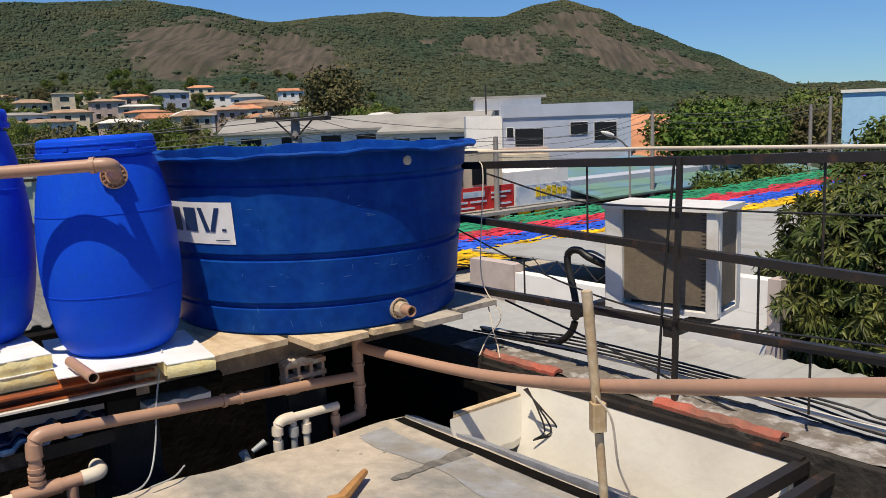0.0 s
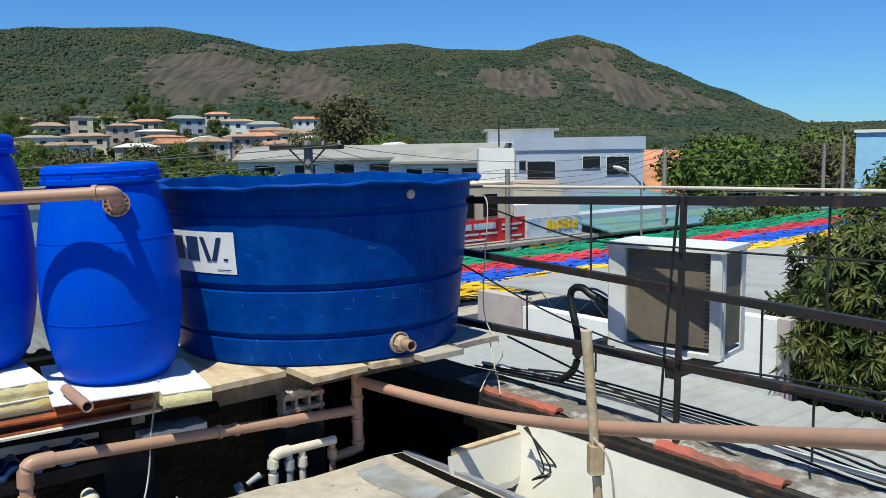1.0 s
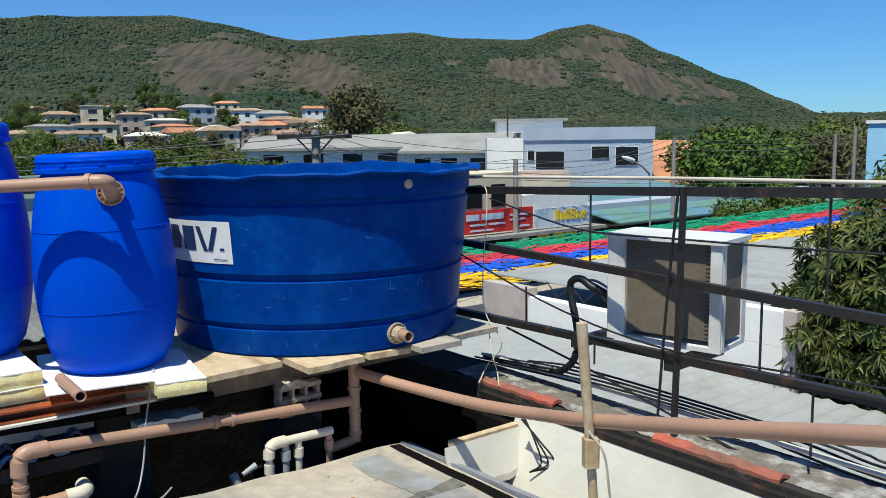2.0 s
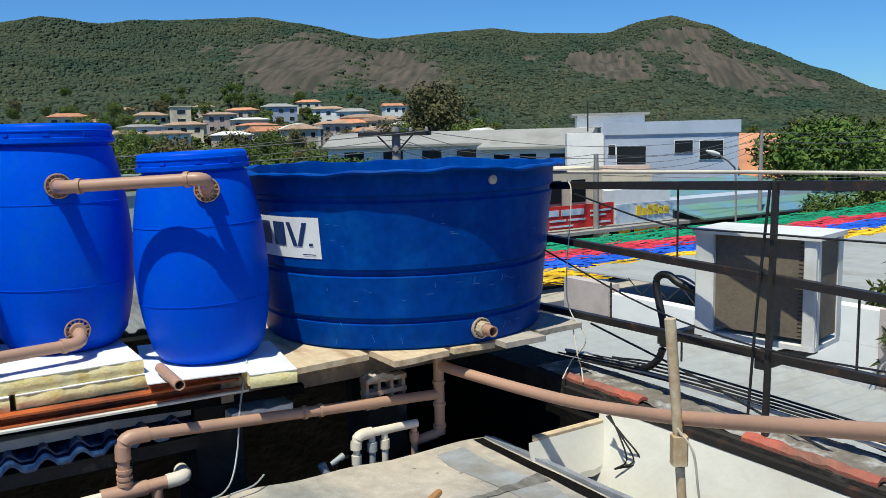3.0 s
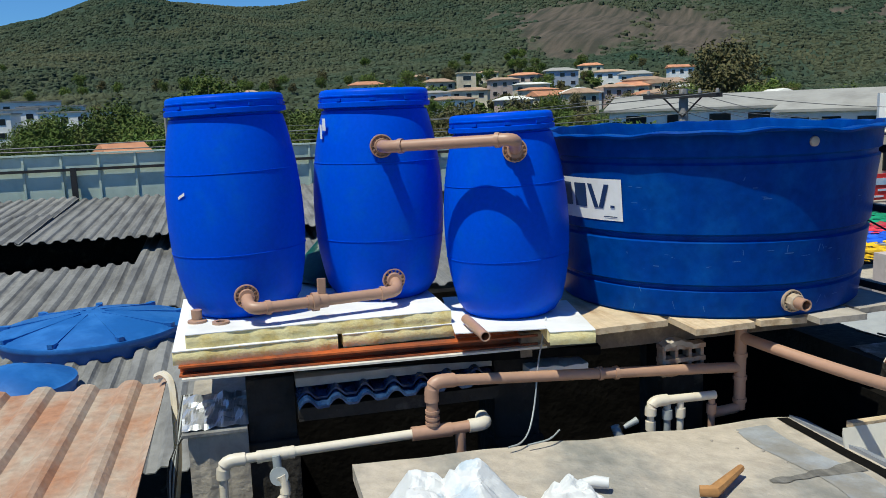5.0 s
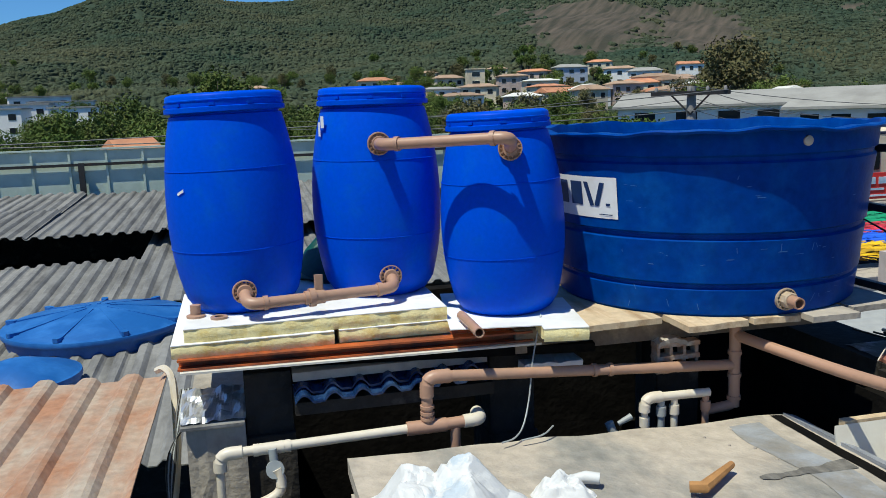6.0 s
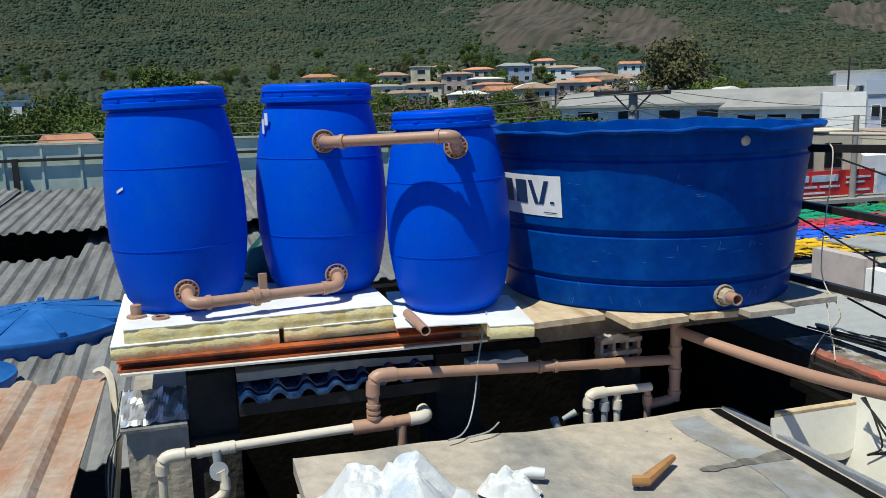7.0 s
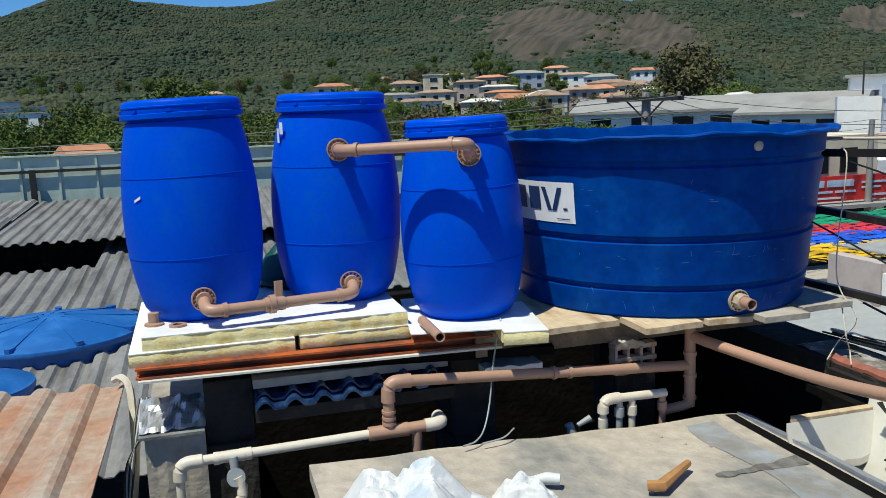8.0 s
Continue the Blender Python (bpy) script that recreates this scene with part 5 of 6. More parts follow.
for az, d, s in ((-7.6, 150, 2.0), (-6.7, 156, 1.75), (-8.7, 150, 1.35), (23.7, 66, 1.0)):
    plant(grey if az > 0 else kinds[3], az, d, s)
for az, d, s, k in ((-41.3, 130, 1.75, 0), (-40.6, 132, 1.45, 1), (-9.9, 140, 1.2, 0), (-5.4, 140, 1.15, 1), (-4.4, 130, 1.0, 3), (-11.0, 150, 1.2, 3), (-3.3, 125, 0.95, 0)):
    plant(kinds[k], az, d, s)
for i in range(210):
    az = random.uniform(-62, -2) if i % 4 else random.uniform(-5, 32)
    d = random.uniform(150, 520) if az < -4 else random.uniform(110, 420)
    plant(kinds[random.choice((0, 0, 1, 1, 2, 3))], az, d, random.uniform(0.6, 1.1))
for i in range(75):
    az = random.uniform(-64, -28)
    plant(kinds[random.choice((0, 1, 1, 0, 2))], az, random.uniform(70, 170), random.uniform(0.65, 0.92))
for i in range(60):
    az = random.uniform(-28, 30)
    plant(kinds[random.choice((0, 1, 1, 0, 3))], az, random.uniform(78, 150), random.uniform(0.6, 0.85))
# smaller trees that crowd the gaps between the hillside houses
rg = random.Random(31)
for leafy, crowd in ((LEAF, 90), (LEAFB, 45)):
    hs_ = Shape()
    for i in range(crowd):
        az = rg.uniform(-31, -7)
        d = rg.uniform(165, 330)
        x, y, _ = polar(az, d)
        z, r = hill(az, d), rg.uniform(1.3, 2.6)
        blobs = [Vector((rg.gauss(0, 0.45), rg.gauss(0, 0.45), rg.uniform(0.7, 1.7))) * r for _ in range(7)]
        hs_.tube([(x, y, z - 0.5), (x, y, z + r * 1.1)], [0.16, 0.08], 5)
        for k in range(420):
            c = Vector((x, y, z)) + blobs[k % 7] + Vector((rg.gauss(0, 1), rg.gauss(0, 1), rg.gauss(0, 1))).normalized() * r * rg.uniform(0.3, 0.6)
            a = Vector((rg.gauss(0, 1), rg.gauss(0, 1), rg.gauss(0, 0.6))).normalized() * rg.uniform(0.2, 0.42)
            b = a.orthogonal() * 0.6
            hs_.quad(c - a, c + b, c + a, c - b)
    hs_.smooth = False
    tagged(finish("hillside_trees", hs_, leafy), "small trees between the hillside houses", "trees", kind="stuff")
for k in kinds + [grey]:
    for o in (*k.children, k):
        bpy.data.objects.remove(o)

# near mango tree beside the shed


def mango(cx, cy, cz, rx, ry, rz, count, seed, label):
    rg = random.Random(seed)
    th = thing("mango_tree", (cx, cy, 0), label, "tree")
    tk = Shape().tube([(cx, cy, -0.1), (cx + 0.1, cy, 2.0), (cx, cy, cz - 0.3)], [0.22, 0.18, 0.10], 10)
    lv = Shape()
    for i in range(count):
        a, e = rg.uniform(0, 6.283), rg.uniform(-0.75, 1)
        k = math.sqrt(1 - e * e)
        d = Vector((math.cos(a) * k, math.sin(a) * k, e))
        lump = 0.86 + 0.20 * noise.noise(d * 2.6 + Vector((seed, 0, 0))) + 0.10 * noise.noise(d * 6.0) - 0.30 * rg.random() ** 2.2
        c = Vector((cx + d.x * rx * lump, cy + d.y * ry * lump, cz + d.z * rz * lump))
        if i % 24 == 0:
            tk.tube([(cx, cy, cz - 0.5), tuple((c + Vector((cx, cy, cz - 0.2))) / 2), tuple(c)], [0.05, 0.025, 0.008], 5)
        axis = (d + Vector((rg.gauss(0, 0.35), rg.gauss(0, 0.35), rg.gauss(0.15, 0.3)))).normalized()
        s1 = axis.orthogonal().normalized()
        s2 = axis.cross(s1)
        for j in range(9):
            w = 6.283 * j / 9 + rg.uniform(-0.3, 0.3)
            out = (s1 * math.cos(w) + s2 * math.sin(w)) * 0.9 + axis * rg.uniform(0.1, 0.8) + Vector((0, 0, -0.25))
            out.normalize()
            side = out.cross(axis)
            if side.length < 0.01:
                continue
            side.normalize()
            ln, wd_ = rg.uniform(0.13, 0.21), rg.uniform(0.016, 0.024)
            m = c + out * ln * 0.5 + axis * 0.012
            tip = c + out * ln + Vector((0, 0, -0.035))
            q = len(lv.v)
            lv.v += [tuple(c), tuple(m - side * wd_), tuple(tip), tuple(m + side * wd_), tuple(m - axis * 0.010)]
            lv.f += [(q, q + 1, q + 4), (q + 1, q + 2, q + 4), (q, q + 4, q + 3), (q + 3, q + 4, q + 2)]
    part("trunk", tk, BARK, th)
    part("crown", lv, MANGO, th)


mango(5.55, 9.6, 4.80, 2.1, 1.8, 1.85, 3800, 5, "dense mango tree with long drooping leaves")
mango(7.6, 11.2, 4.9, 1.9, 1.8, 1.9, 1200, 8, "dense mango tree with long drooping leaves behind the first")

# ---- town ----
TILE = material("orange_tile", (0.54, 0.24, 0.125), 0.85, spots=(0.36, 0.16, 0.09), grain=2, amount=0.25, bump=0.4, bumpscale=3, spotscale=0.5, vary=0.15)
TILEB = material("brown_tile", (0.40, 0.27, 0.18), 0.85, spots=(0.28, 0.18, 0.12), grain=2, amount=0.25, bump=0.4, bumpscale=3, spotscale=0.5, vary=0.15)
ROOFG = material("grey_roof", (0.31, 0.30, 0.275), 0.85, spots=(0.24, 0.23, 0.21), grain=1, amount=0.15, bump=0.2, spotscale=0.3)
ROOFW = material("pale_roof", (0.68, 0.66, 0.60), 0.8, spots=(0.55, 0.53, 0.48), grain=1, amount=0.1, bump=0.1, spotscale=0.3)
CREAM = material("cream_wall", (0.72, 0.62, 0.44), 0.85, spots=(0.50, 0.43, 0.32), grain=1, amount=0.15, bump=0.05, spotscale=0.3, vary=0.1)
PINK = material("pink_wall", (0.58, 0.44, 0.37), 0.85, spots=(0.45, 0.35, 0.30), grain=1, amount=0.15, bump=0.05, spotscale=0.3, vary=0.1)
BLUEW = material("blue_grey_wall", (0.10, 0.17, 0.27), 0.8, spots=(0.08, 0.14, 0.22), grain=1, amount=0.15, bump=0.05)
SKYW = material("light_blue_wall", (0.36, 0.64, 0.86), 0.8, spots=(0.32, 0.58, 0.80), grain=1, amount=0.08, bump=0.05)


class Block:
    """A house in its own axes: x along its front, y behind it."""

    def __init__(self, name, az, d, turn, label, z=None, category="house", group="houses of the town"):
        self.at = Vector(polar(az, d, hill(az, d) if z is None else z))
        self.m = Matrix.Translation(self.at) @ Matrix.Rotation(radians(-az + turn), 4, "Z")
        self.ob = thing(name, tuple(self.at), label, category, group)

    def box(self, name, x0, x1, y0, y1, z0, z1, mat, parent=None):
        s = Shape()
        c = self.m @ Vector(((x0 + x1) / 2, (y0 + y1) / 2, (z0 + z1) / 2))
        s.box(tuple(c), (x1 - x0, y1 - y0, z1 - z0), tilt=self.m.to_3x3().to_4x4())
        return part(name, s, mat, parent or self.ob)

    def roof(self, x0, x1, y0, y1, z, rise, mat, hip=0.3, over=0.5, along="x"):
        x0, x1, y0, y1 = x0 - over, x1 + over, y0 - over, y1 + over
        if along == "x":
            h = (x1 - x0) * hip
            top = [(x0 + h, (y0 + y1) / 2), (x1 - h, (y0 + y1) / 2)]
        else:
            h = (y1 - y0) * hip
            top = [((x0 + x1) / 2, y0 + h), ((x0 + x1) / 2, y1 - h)]
        v = [(x0, y0, z), (x1, y0, z), (x1, y1, z), (x0, y1, z)] + [(*top[0], z + rise), (*top[1], z + rise)]
        v += [(a, b, c - 0.18) for a, b, c in v[:4]]
        f = [(0, 1, 5, 4), (1, 2, 5), (2, 3, 4, 5), (3, 0, 4)] if along == "x" else [(0, 1, 4), (1, 2, 5, 4), (2, 3, 5), (3, 0, 4, 5)]
        f += [(6, 7, 1, 0), (7, 8, 2, 1), (8, 9, 3, 2), (9, 6, 0, 3), (9, 8, 7, 6)]
        s = Shape()
        s.v, s.f = [tuple(self.m @ Vector(p)) for p in v], f
        return part("roof", s, mat, self.ob)

    def window(self, x, z, w, h, y=0.0):
        fr = self.box("window", x - w / 2 - 0.03, x + w / 2 + 0.03, y - 0.05, y - 0.002, z - 0.04, z + h + 0.03, WALLW)
        self.box("pane", x - w / 2, x + w / 2, y - 0.07, y - 0.052, z, z + h, GLASSY, fr)


def small_house(az, e, w, h, wall, roofm, rise, turn, label, dep=7.0, hip=0.25, wins=3, storeys=2, along="x"):
    w, h, rise = w * 1.2, h * 1.1, rise * 0.75
    d = perch(az, e, h + rise)
    b = Block("house", az, d, turn, label)
    b.box("wall", -w / 2, w / 2, 0, dep, -6, h, wall)
    if rise > 0:
        b.roof(-w / 2, w / 2, 0, dep, h, rise, roofm, hip, along=along)
    else:
        b.box("roof", -w / 2 - 0.3, w / 2 + 0.3, -0.3, dep + 0.3, h + 0.002, h + 0.3, roofm)
    for s in range(storeys):
        for i in range(wins):
            b.window(-w / 2 + w * (i + 0.5) / wins, h - 2.2 - 2.9 * s, w / wins * 0.42, 1.3)
    return b


hb = small_house(-26.6, 1.15, 9, 5.6, WALLW, ROOFG, 0.9, 12, "white and slate-blue two-storey hillside house")
hb.box("side_wall", 4.6, 8.4, -0.2, 6, -6, 4.9, BLUEW)
small_house(-24.3, 2.2, 5, 8.0, CREAM, CREAM, 0, 5, "cream block house with a water tower", wins=1)
small_house(-24.2, 1.25, 9, 5.5, CREAM, TILEB, 1.2, -8, "cream hillside house with a low brown roof")
small_house(-21.8, 1.85, 8, 6, PINK, TILEB, 1.0, 10, "pinkish hillside house with a tiled roof")
small_house(-20.6, 2.1, 8, 6, PINK, TILE, 1.2, -15, "pinkish hillside house with orange tiles")
small_house(-20.0, 1.45, 9, 5.5, CREAM, ROOFW, 0.8, 5, "cream hillside house with a terrace")
small_house(-18.0, 2.35, 10, 5.5, WALLG, ROOFG, 1.6, 15, "grey hillside house with a grey roof")
small_house(-16.2, 2.55, 10, 5.5, CREAM, TILE, 1.7, -5, "hillside house with a bright orange tiled roof")
small_house(-18.5, 0.85, 8, 4.8, CREAM, TILE, 1.8, 30, "low house with an orange gable roof", hip=0.02)
small_house(-16.7, 1.0, 9, 5.2, WALLW, ROOFW, 2.0, 20, "white house with a pale gable roof", hip=0.02, along="y")
small_house(-13.3, 1.9, 9, 5.0, WALLW, ROOFG, 1.5, 0, "white hillside house with a grey roof")
small_house(-13.8, 1.2, 10, 4.5, CREAM, TILE, 1.6, -12, "cream house with an orange tiled roof")
small_house(-11.9, 1.35, 10, 5.0, CREAM, TILEB, 1.7, -25, "cream house with a brown tiled roof", hip=0.02, along="y")
small_house(-10.4, 2.2, 7, 6, WALLW, TILE, 1.3, 10, "white house high on the slope", hip=0.02)
small_house(-22.9, 2.3, 8, 5, CREAM, TILEB, 1.2, 0, "cream house with a brown roof")
small_house(-14.9, 2.1, 9, 5, WALLW, TILEB, 1.2, 0, "pale house with a brown roof")
small_house(-29.2, 1.5, 9, 5, CREAM, TILEB, 1.3, 10, "cream house with a brown roof")
small_house(-31.0, 1.9, 10, 5, CREAM, TILE, 1.6, 0, "cream house with a hipped orange roof")
small_house(-27.8, 2.2, 8, 5, WALLW, TILEB, 1.3, -10, "pale house with a brown roof")
small_house(-39.0, 1.6, 8, 4.5, CREAM, TILEB, 1.2, 0, "small cream house among trees")
for az, e in ((-53.2, 0.7), (-51.7, 1.15), (-50.6, 0.85), (-49.4, 0.5), (-54.8, 0.5)):
    small_house(az, e, 12, 7, WALLW, ROOFG, 0, random.uniform(-20, 20), "white flat-roofed house far down the valley", wins=4)
for az, d, e in ((-46.2, 66, -1.45),):
    b = Block("house", az, d, 25, "brick-orange tiled roof beyond the fence")
    zt = 7 + d * math.tan(radians(e))
    b.box("wall", -1.2, 1.6, 0, 4, 0, zt - 1.5, PINK)
    b.roof(-1.2, 1.6, 0, 4, zt - 1.45, 1.4, TILE, 0.05)

for i in range(16):
    az, e = random.uniform(-30, -9), random.uniform(0.5, 2.2)
    small_house(az, e, random.uniform(6, 10), random.uniform(4.5, 6), random.choice((CREAM, WALLW, PINK, CREAM)), random.choice((TILE, TILEB, ROOFW, TILEB)), random.uniform(0.9, 1.7), random.uniform(-30, 30), "hillside house with a tiled roof among trees")

# long low buildings behind the tank
b = Block("row_house", -7.6, 66, 4, "long white row house with a grey gable roof")
b.box("wall", -8.5, 7.6, 0, 8, 0, 6.3, WALLW)
b.roof(-8.5, 7.6, 0, 8, 6.33, 1.0, ROOFG, 0.04, 0.4)
for x in (-6.5, -3.5, -0.5, 2.2, 4.4, 6.4):
    b.window(x, 4.9, 1.5, 0.95)
b = Block("row_house", -1.0, 62, -14, "white house with two grey gables")
b.box("wall", -4.0, 3.4, 0, 9, 0, 6.0, WALLW)
b.roof(-4.0, 3.4, 0, 9, 6.03, 1.3, ROOFG, 0.04, 0.4)
for x in (-2.6, -0.6, 1.6):
    b.window(x, 4.2, 1.2, 1.3)
b = Block("row_house", -4.3, 72, 10, "pale yellow house with a grey gable roof")
b.box("wall", -3.0, 3.4, 0, 9, 0, 6.0, CREAM)
b.roof(-3.0, 3.4, 0, 9, 6.05, 1.5, ROOFW, 0.04, 0.4, along="y")

# grey-white two-storey building
b = Block("white_building", 7.2, 52.4, 7.2, "two-storey grey-white building with a low parapet", category="building", group="buildings on the street")
W0 = b.at
b.box("wall", -3.35, 4.42, 0.002, 9, 0, 7.25, WALLG)
b.box("parapet", -3.45, 4.52, -0.10, 0, 6.75, 7.50, WALLG)
b.box("side_wing", -5.6, -3.36, 1.2, 9, 0, 6.9, WALLW)
b.box("roof_room", -4.9, -0.6, 4, 9, 7.26, 8.0, WALLW)
b.box("roof_slab", -5.2, -0.3, 3.7, 9.3, 8.0, 8.15, ROOFG)
b.box("balcony", -4.2, -0.75, -1.0, -0.12, 4.6, 4.95, PINK)
b.box("front_wing", -5.6, -0.75, -1.6, -0.12, 0, 4.59, CREAM)
for x, z, w, h in ((1.25, 5.62, 1.05, 0.72), (2.85, 5.2, 1.35, 1.1), (-1.8, 5.0, 1.7, 1.05), (-2.95, 5.55, 0.4, 0.6)):
    b.window(x, z, w, h)
b.box("tank_pipe", -4.3, -4.2, 3.0, 3.1, 7.0, 8.9, IRON)
for az, d, e, m in ((12.3, 62, -0.3, TILE), (13.5, 68, -0.35, TILE), (12.6, 54, -1.7, TILE)):
    h = 7 + d * math.tan(radians(e))
    b = Block("house", az, d, 15, "house with an orange tiled roof by the street")
    b.box("wall", -1.5, 1.5, 0, 5, 0, h - 1.5, CREAM)
    b.roof(-1.5, 1.5, 0, 5, h - 1.45, 1.4, m, 0.1)
    b.window(0.6, h - 2.8, 1.0, 0.9)
b = Block("blue_building", 27.3, 46, 0, "light blue painted building wall", category="building", group="buildings on the street")
b.box("wall", -2.2, 4, 0, 6, 0, 7.40, SKYW)
b.box("roof_edge", -2.3, 4.1, -0.1, 6.1, 7.402, 7.55, WALLW)

# shops along the street
SIGNRED = material("sign_red", (0.62, 0.03, 0.025), 0.5, grain=2, amount=0.1, bump=0)
SIGNY = material("sign_yellow", (0.85, 0.58, 0.03), 0.5, grain=2, amount=0.1, bump=0)
SIGNW = material("sign_pale", (0.62, 0.68, 0.74), 0.5, spots=(0.35, 0.5, 0.62), grain=2, amount=0.1, bump=0, spotscale=1.5)
GREENROOF = material("green_canopy", (0.13, 0.25, 0.19), 0.6, spots=(0.12, 0.24, 0.36), grain=1, amount=0.15, bump=0.05, spotscale=0.35)


def shopfront(u0, u1, v, zt, wall, label):
    th = thing("shop", house_frame((u0 + u1) / 2, v, 0), label, "shop", "shops along the street")
    part("wall", ubox(Shape(), u0, u1, v, v + 5, 0, zt), wall, th)
    part("opening", ubox(Shape(), u0 + 0.4, u1 - 0.4, v - 0.03, v - 0.004, 0.05, 2.5), GLASSY, th)
    part("canopy", ubox(Shape(), u0, u1, v - 1.3, v - 0.034, 2.6, 2.75), ROOFG, th)
    return th


S1 = shopfront(20, 26.75, 28.3, 5.4, CREAM, "cream shop with a red sign board")
part("upper_window", ubox(Shape(), 24.9, 25.7, 28.24, 28.298, 3.9, 4.9), GLASSY, S1)
part("upper_window", ubox(Shape(), 23.4, 24.3, 28.24, 28.298, 3.9, 4.9), GLASSY, S1)
g = part("sign_board", ubox(Shape(), 22.6, 26.7, 27.5, 27.6, 2.86, 3.86), SIGNRED, S1, "red sign with pale lettering bars")
for k, (a, b_, z0, z1) in enumerate(((22.8, 23.5, 3.22, 3.48), (23.65, 24.9, 3.22, 3.48), (23.0, 23.9, 2.98, 3.06), (24.05, 25.0, 2.98, 3.06), (23.0, 24.3, 2.74, 2.81), (25.3, 26.5, 3.3, 3.38), (25.3, 26.2, 3.1, 3.17), (25.5, 26.5, 2.78, 2.86))):
    part("lettering_bar", ubox(Shape(), a, b_, 27.47, 27.497, z0 + 0.22, z1 + 0.22), SIGNW, g)
S2 = shopfront(26.8, 31.2, 28.3, 4.3, WALLW, "pale shop with a blue-grey sign board")
g = part("sign_board", ubox(Shape(), 26.85, 30.5, 27.5, 27.6, 2.84, 3.72), SIGNW, S2, "pale sign with yellow lettering bars")
for k in range(6):
    part("lettering_bar", ubox(Shape(), 28.1 + 0.36 * k, 28.37 + 0.36 * k, 27.46, 27.497, 3.14, 3.14 + (0.45 if k in (0, 2, 3) else 0.33)), SIGNY, g)
for u in (27.7, 28.75, 29.6):
    part("poster", ubox(Shape(), u, u + 0.75, 28.2, 28.28, 1.5, 2.4), SIGNY, S2)
S3 = shopfront(31.3, 52, 28.3, 3.6, WALLG, "long shop under a green canopy")
part("green_canopy", Shape().grid(10, 4, lambda a, t: house_frame(31.0 + 21 * a, 26.0 + 7 * t, 2.9 + 1.3 * t), thick=0.08), GREENROOF, S3)
single("street_road", Shape().grid(80, 6, lambda s, t: house_frame(-30 + 110 * s, 10.9 + 14.5 * t, 0.03), thick=0.02), material("asphalt", (0.06, 0.06, 0.06), 0.9, spots=(0.09, 0.088, 0.085), grain=5, amount=0.3, bump=0.2), "grey asphalt street below the bunting", "road", kind="structure")
single("street_pavement", Shape().grid(80, 2, lambda s, t: house_frame(-30 + 110 * s, 25.4 + 2.9 * t, 0.16), thick=0.14), CONC, "concrete pavement before the shops", "pavement", kind="structure")

# bunting: ribbons of four colours hung over the street
rg = random.Random(12)
for name, col, v0, v1 in (("green", (0.01, 0.26, 0.12), 16.1, 17.7), ("red", (0.62, 0.035, 0.06), 15.0, 16.15), ("blue", (0.01, 0.10, 0.66), 13.9, 15.05), ("yellow", (0.80, 0.48, 0.01), 13.0, 13.95)):
    m = material("ribbon_" + name, col, 0.6, spots=tuple(c * 0.55 for c in col), grain=4, amount=0.3, bump=0, spotscale=1.5, island=0.3)
    sh = Shape()
    for r_ in range(16):
        v = v0 + (v1 - v0) * r_ / 15
        u = 5.0 + rg.random()
        while u < 46:
            dz, w, ln, dr = rg.uniform(-0.06, 0.06), rg.uniform(0.025, 0.07), rg.uniform(0.2, 0.55), rg.uniform(-0.03, 0.12)
            sag = 0.25 * ((u - 20) / 24) ** 2
            du, dv = ln * rg.uniform(0.9, 1.6), rg.uniform(-0.16, 0.05)
            sh.quad(house_frame(u, v, 4.0 + sag + dz), house_frame(u, v - w, 4.0 + sag + dz - 0.02), house_frame(u + du, v + dv - w * 0.7, 4.0 + sag + dz - dr), house_frame(u + du, v + dv, 4.0 + sag + dz - dr + 0.02))
            u += rg.uniform(0.12, 0.34)
    tagged(finish("street_bunting", sh, m), name + " plastic ribbons hung in rows over the street", "bunting", kind="stuff")

# parked car below
cv = thing("parked_car", house_frame(17.6, 20.3, 0.03), "dark grey car parked in the street", "car")
CARP = material("car_paint", (0.10, 0.11, 0.12), 0.3, 0.4, grain=3, amount=0.05, bump=0)
prof_ = [(-2.0, 0.35), (-2.0, 0.8), (-1.1, 0.95), (-0.5, 1.42), (0.8, 1.45), (1.6, 1.0), (2.0, 0.9), (2.0, 0.35)]
s = Shape()
for w in (-0.82, 0.82):
    s.v += [house_frame(17.6 + w * (0.86 if z > 1.2 else 1.0), 20.3 + x, z) for x, z in prof_]
s.f = [tuple(range(7, -1, -1)), tuple(range(8, 16))] + [(i, (i + 1) % 8, 8 + (i + 1) % 8, 8 + i) for i in range(8)]
part("body", s, CARP, cv)
part("windscreen", Shape().quad(house_frame(16.95, 19.22, 1.0), house_frame(18.25, 19.22, 1.0), house_frame(18.2, 19.75, 1.38), house_frame(17.0, 19.75, 1.38)), GLASSY, cv)
for x, y in ((-0.78, -1.3), (0.78, -1.3), (-0.78, 1.3), (0.78, 1.3)):
    part("wheel", Shape().lathe(house_frame(17.6 + x, 20.3 + y, 0.33), [(0.0, -0.1), (0.3, -0.1), (0.3, 0.1), (0.0, 0.1)], 16, axis=(CO, SI, 0)), BLACK, cv)

# poles and wires
POLE = material("grey_pole", (0.30, 0.28, 0.26), 0.9, spots=(0.22, 0.2, 0.18), grain=3, amount=0.2, bump=0.1)


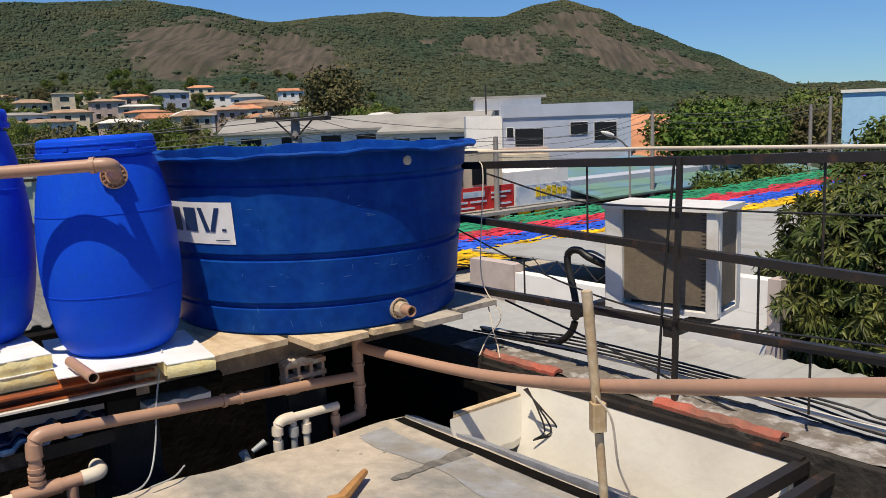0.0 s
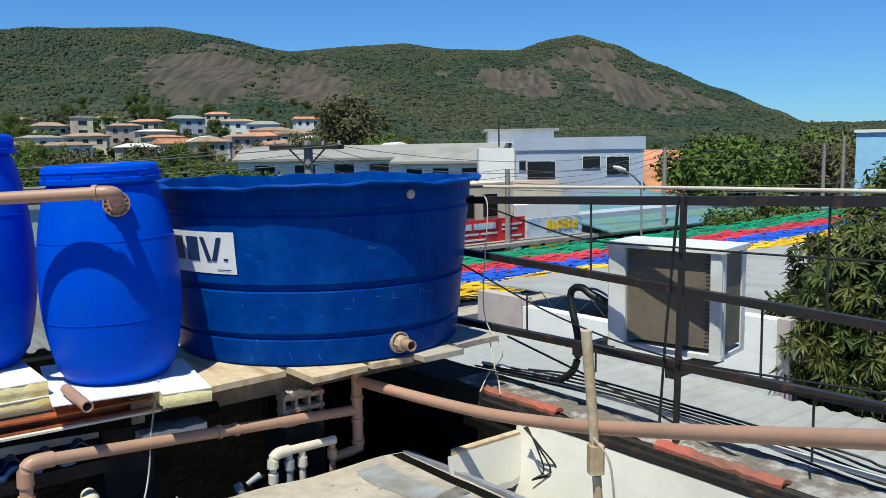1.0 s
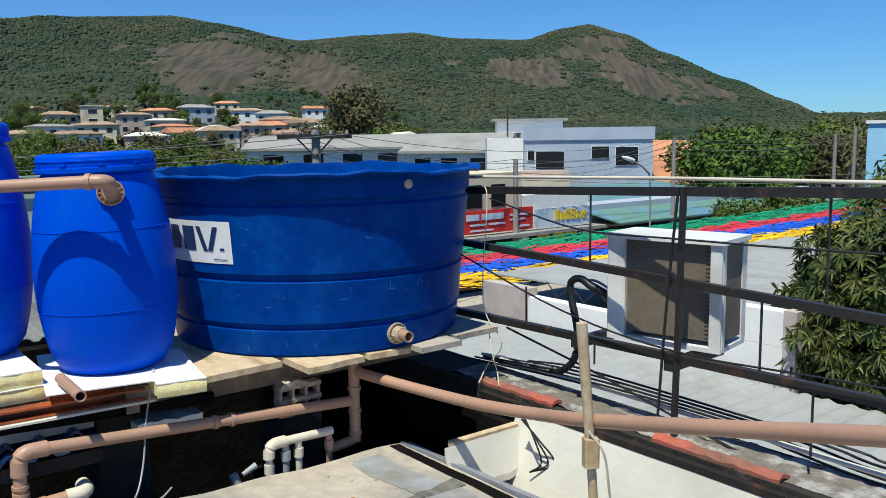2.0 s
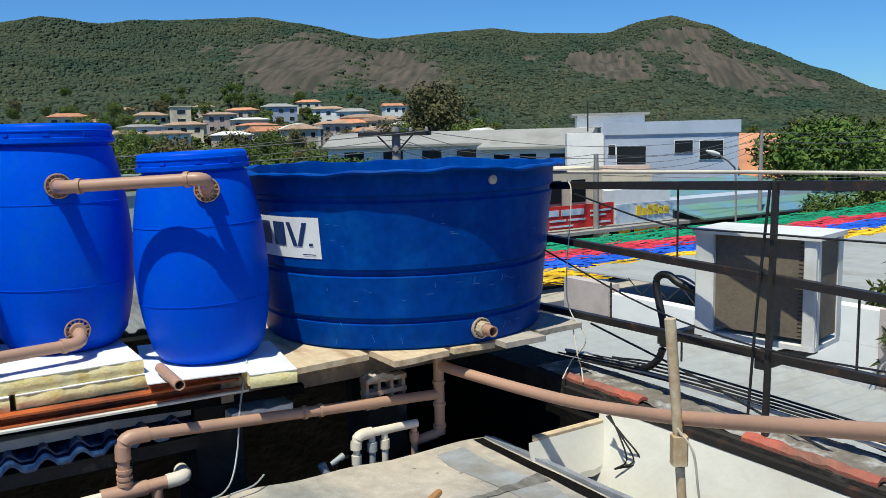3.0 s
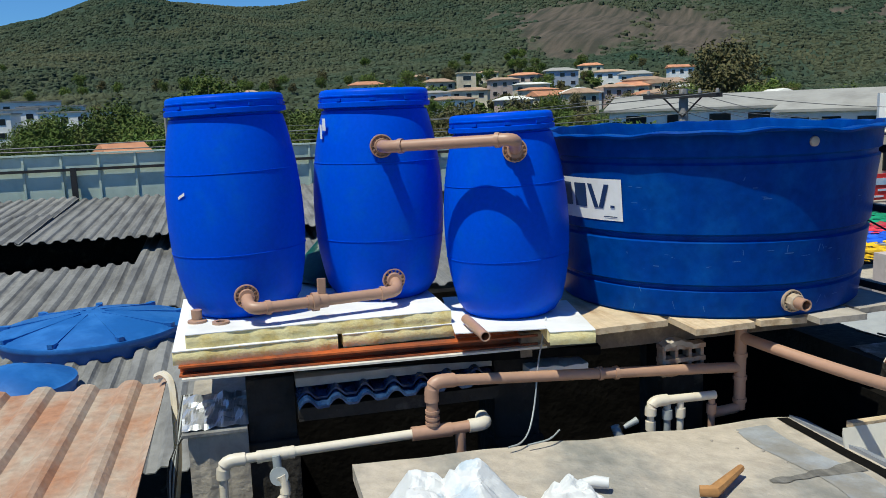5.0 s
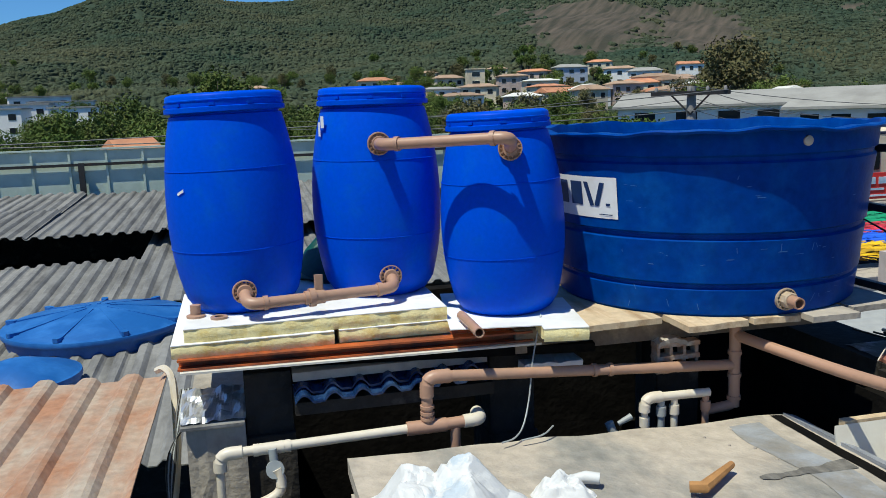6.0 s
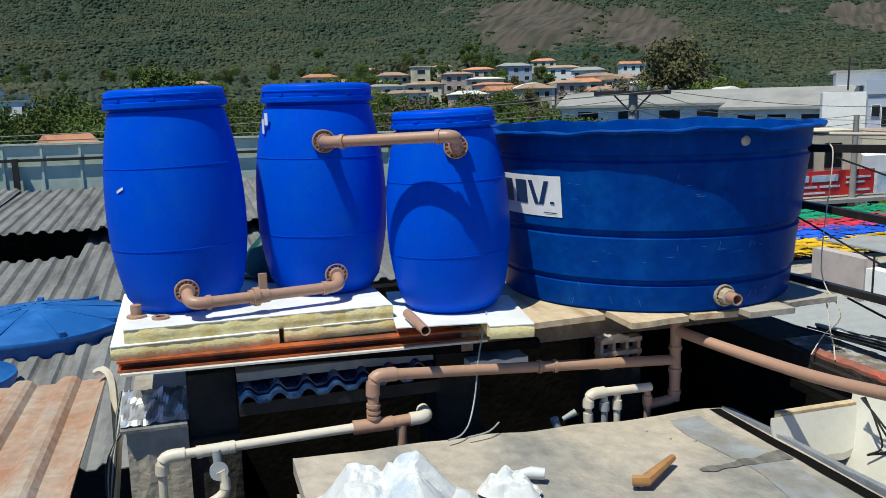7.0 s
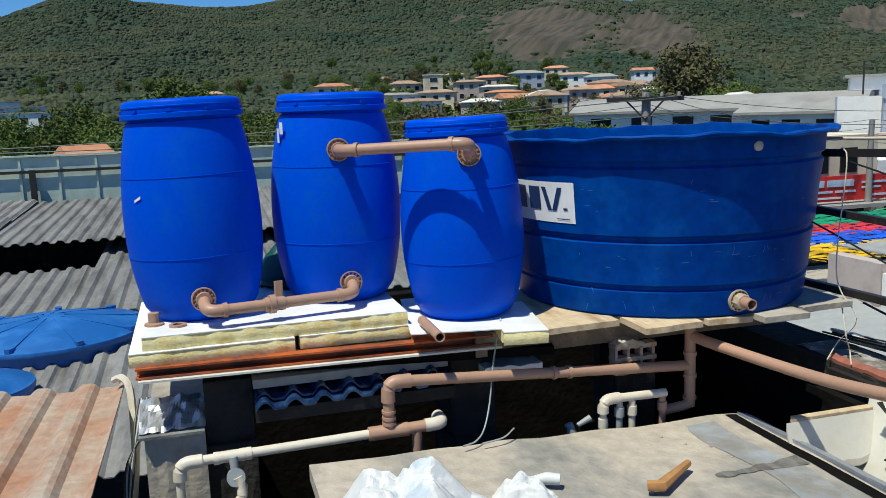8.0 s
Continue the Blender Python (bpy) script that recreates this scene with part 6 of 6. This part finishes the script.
def pole(az, d, e, r=0.13, label="grey concrete utility pole", arm=0.0):
    x, y, _ = polar(az, d)
    z = 7 + d * math.tan(radians(e))
    th = thing("utility_pole", (x, y, 0), label, "utility pole", "utility poles")
    part("shaft", Shape().tube([(x, y, -0.2), (x, y, z)], [r * 1.25, r * 0.8], 10), POLE, th)
    if arm:
        part("crossarm", Shape().box((x, y - 0.2, z - 0.22), (arm, 0.12, 0.13), 4), IRON, th)
        for sgn in (-1, 1):
            part("brace", Shape().tube([(x + sgn * arm * 0.25, y - 0.2, z - 0.25), (x, y - 0.15, z - 0.85)], 0.03, 6), IRON, th)
        for k in range(5):
            part("insulator", Shape().lathe((x + (k - 2) * arm * 0.22, y - 0.2, z - 0.155), [(0.05, 0.0), (0.06, 0.06), (0.03, 0.14), (0, 0.14)], 8), POLE, th)
    return Vector((x, y, z))


lx, ly, _ = polar(11.2, 40)
sl_ = thing("street_lamp", (lx, ly, 0), "white street lamp on a thin curved arm", "street lamp")
part("arm", Shape().tube(curve([(lx + 0.5, ly, 0), (lx + 0.45, ly, 4.6), (lx + 0.2, ly - 0.2, 5.4), (lx - 0.45, ly - 0.5, 5.85)]), 0.045, 8), POLE, sl_)
part("head", Shape().lathe((lx - 0.35, ly - 0.45, 5.82), [(0.0, 0.0), (0.09, 0.05), (0.11, 0.35), (0.05, 0.7), (0.0, 0.75)], 12, axis=(-0.85, -0.4, 0.30)), ACWHITE, sl_)
P0 = pole(-10.3, 27.5, 0.6, 0.17, "utility pole with a wooden crossarm and braces", 2.35)
P1 = pole(3.0, 37.5, -1.5, 0.13)
P2 = pole(13.3, 44, -0.2, 0.11)
P3 = pole(22.8, 60, -0.1)
P4 = pole(23.9, 48, 0.35, 0.1)
P5 = pole(-44, 60, 0.0)
P6 = pole(40, 45, 0.6)


def wire(a, b, sag, n=1, drop=0.3):
    for k in range(n):
        p, q = Vector(a) - Vector((0, 0, drop * k)), Vector(b) - Vector((0, 0, drop * k * 0.9))
        pts_ = [p + (q - p) * t - Vector((0, 0, sag * 4 * t * (1 - t))) for t in [i / 16 for i in range(17)]]
        single("overhead_wire", Shape().tube(pts_, 0.011, 5), material("wire_grey", (0.12, 0.12, 0.12), 0.6, bump=0) if "wire_grey" not in bpy.data.materials else bpy.data.materials["wire_grey"], "grey overhead wire between poles", "wire", "overhead wires")


wire(P0, P1, 0.5, 3, 0.35)
wire(P1, P2, 0.5, 4, 0.3)
wire(P2, P3, 0.5, 3, 0.35)
wire(P3, P6, 0.6, 2, 0.4)
wire(P2, P4, 0.4, 2, 0.5)
wire(P0, P2, 0.7, 2, 0.5)
wire(P1 - Vector((0, 0, 0.6)), P6 - Vector((0, 0, 1.2)), 0.6, 3, 0.3)
wire(P5, P0, 0.8, 2, 0.45)
for a, b_, r in (((-60, 17.0, 0.3), (-30, 17.0, 0.25), 0.02), ((-60, 17.5, -1.2), (-30, 17.5, -0.6), 0.012)):
    wire(Vector(polar(-62, 20, 7 - 0.55 if r > 0.015 else 6.45)), Vector(polar(-8, 20, 7 + 0.1 if r > 0.015 else 6.7)), 0.15)
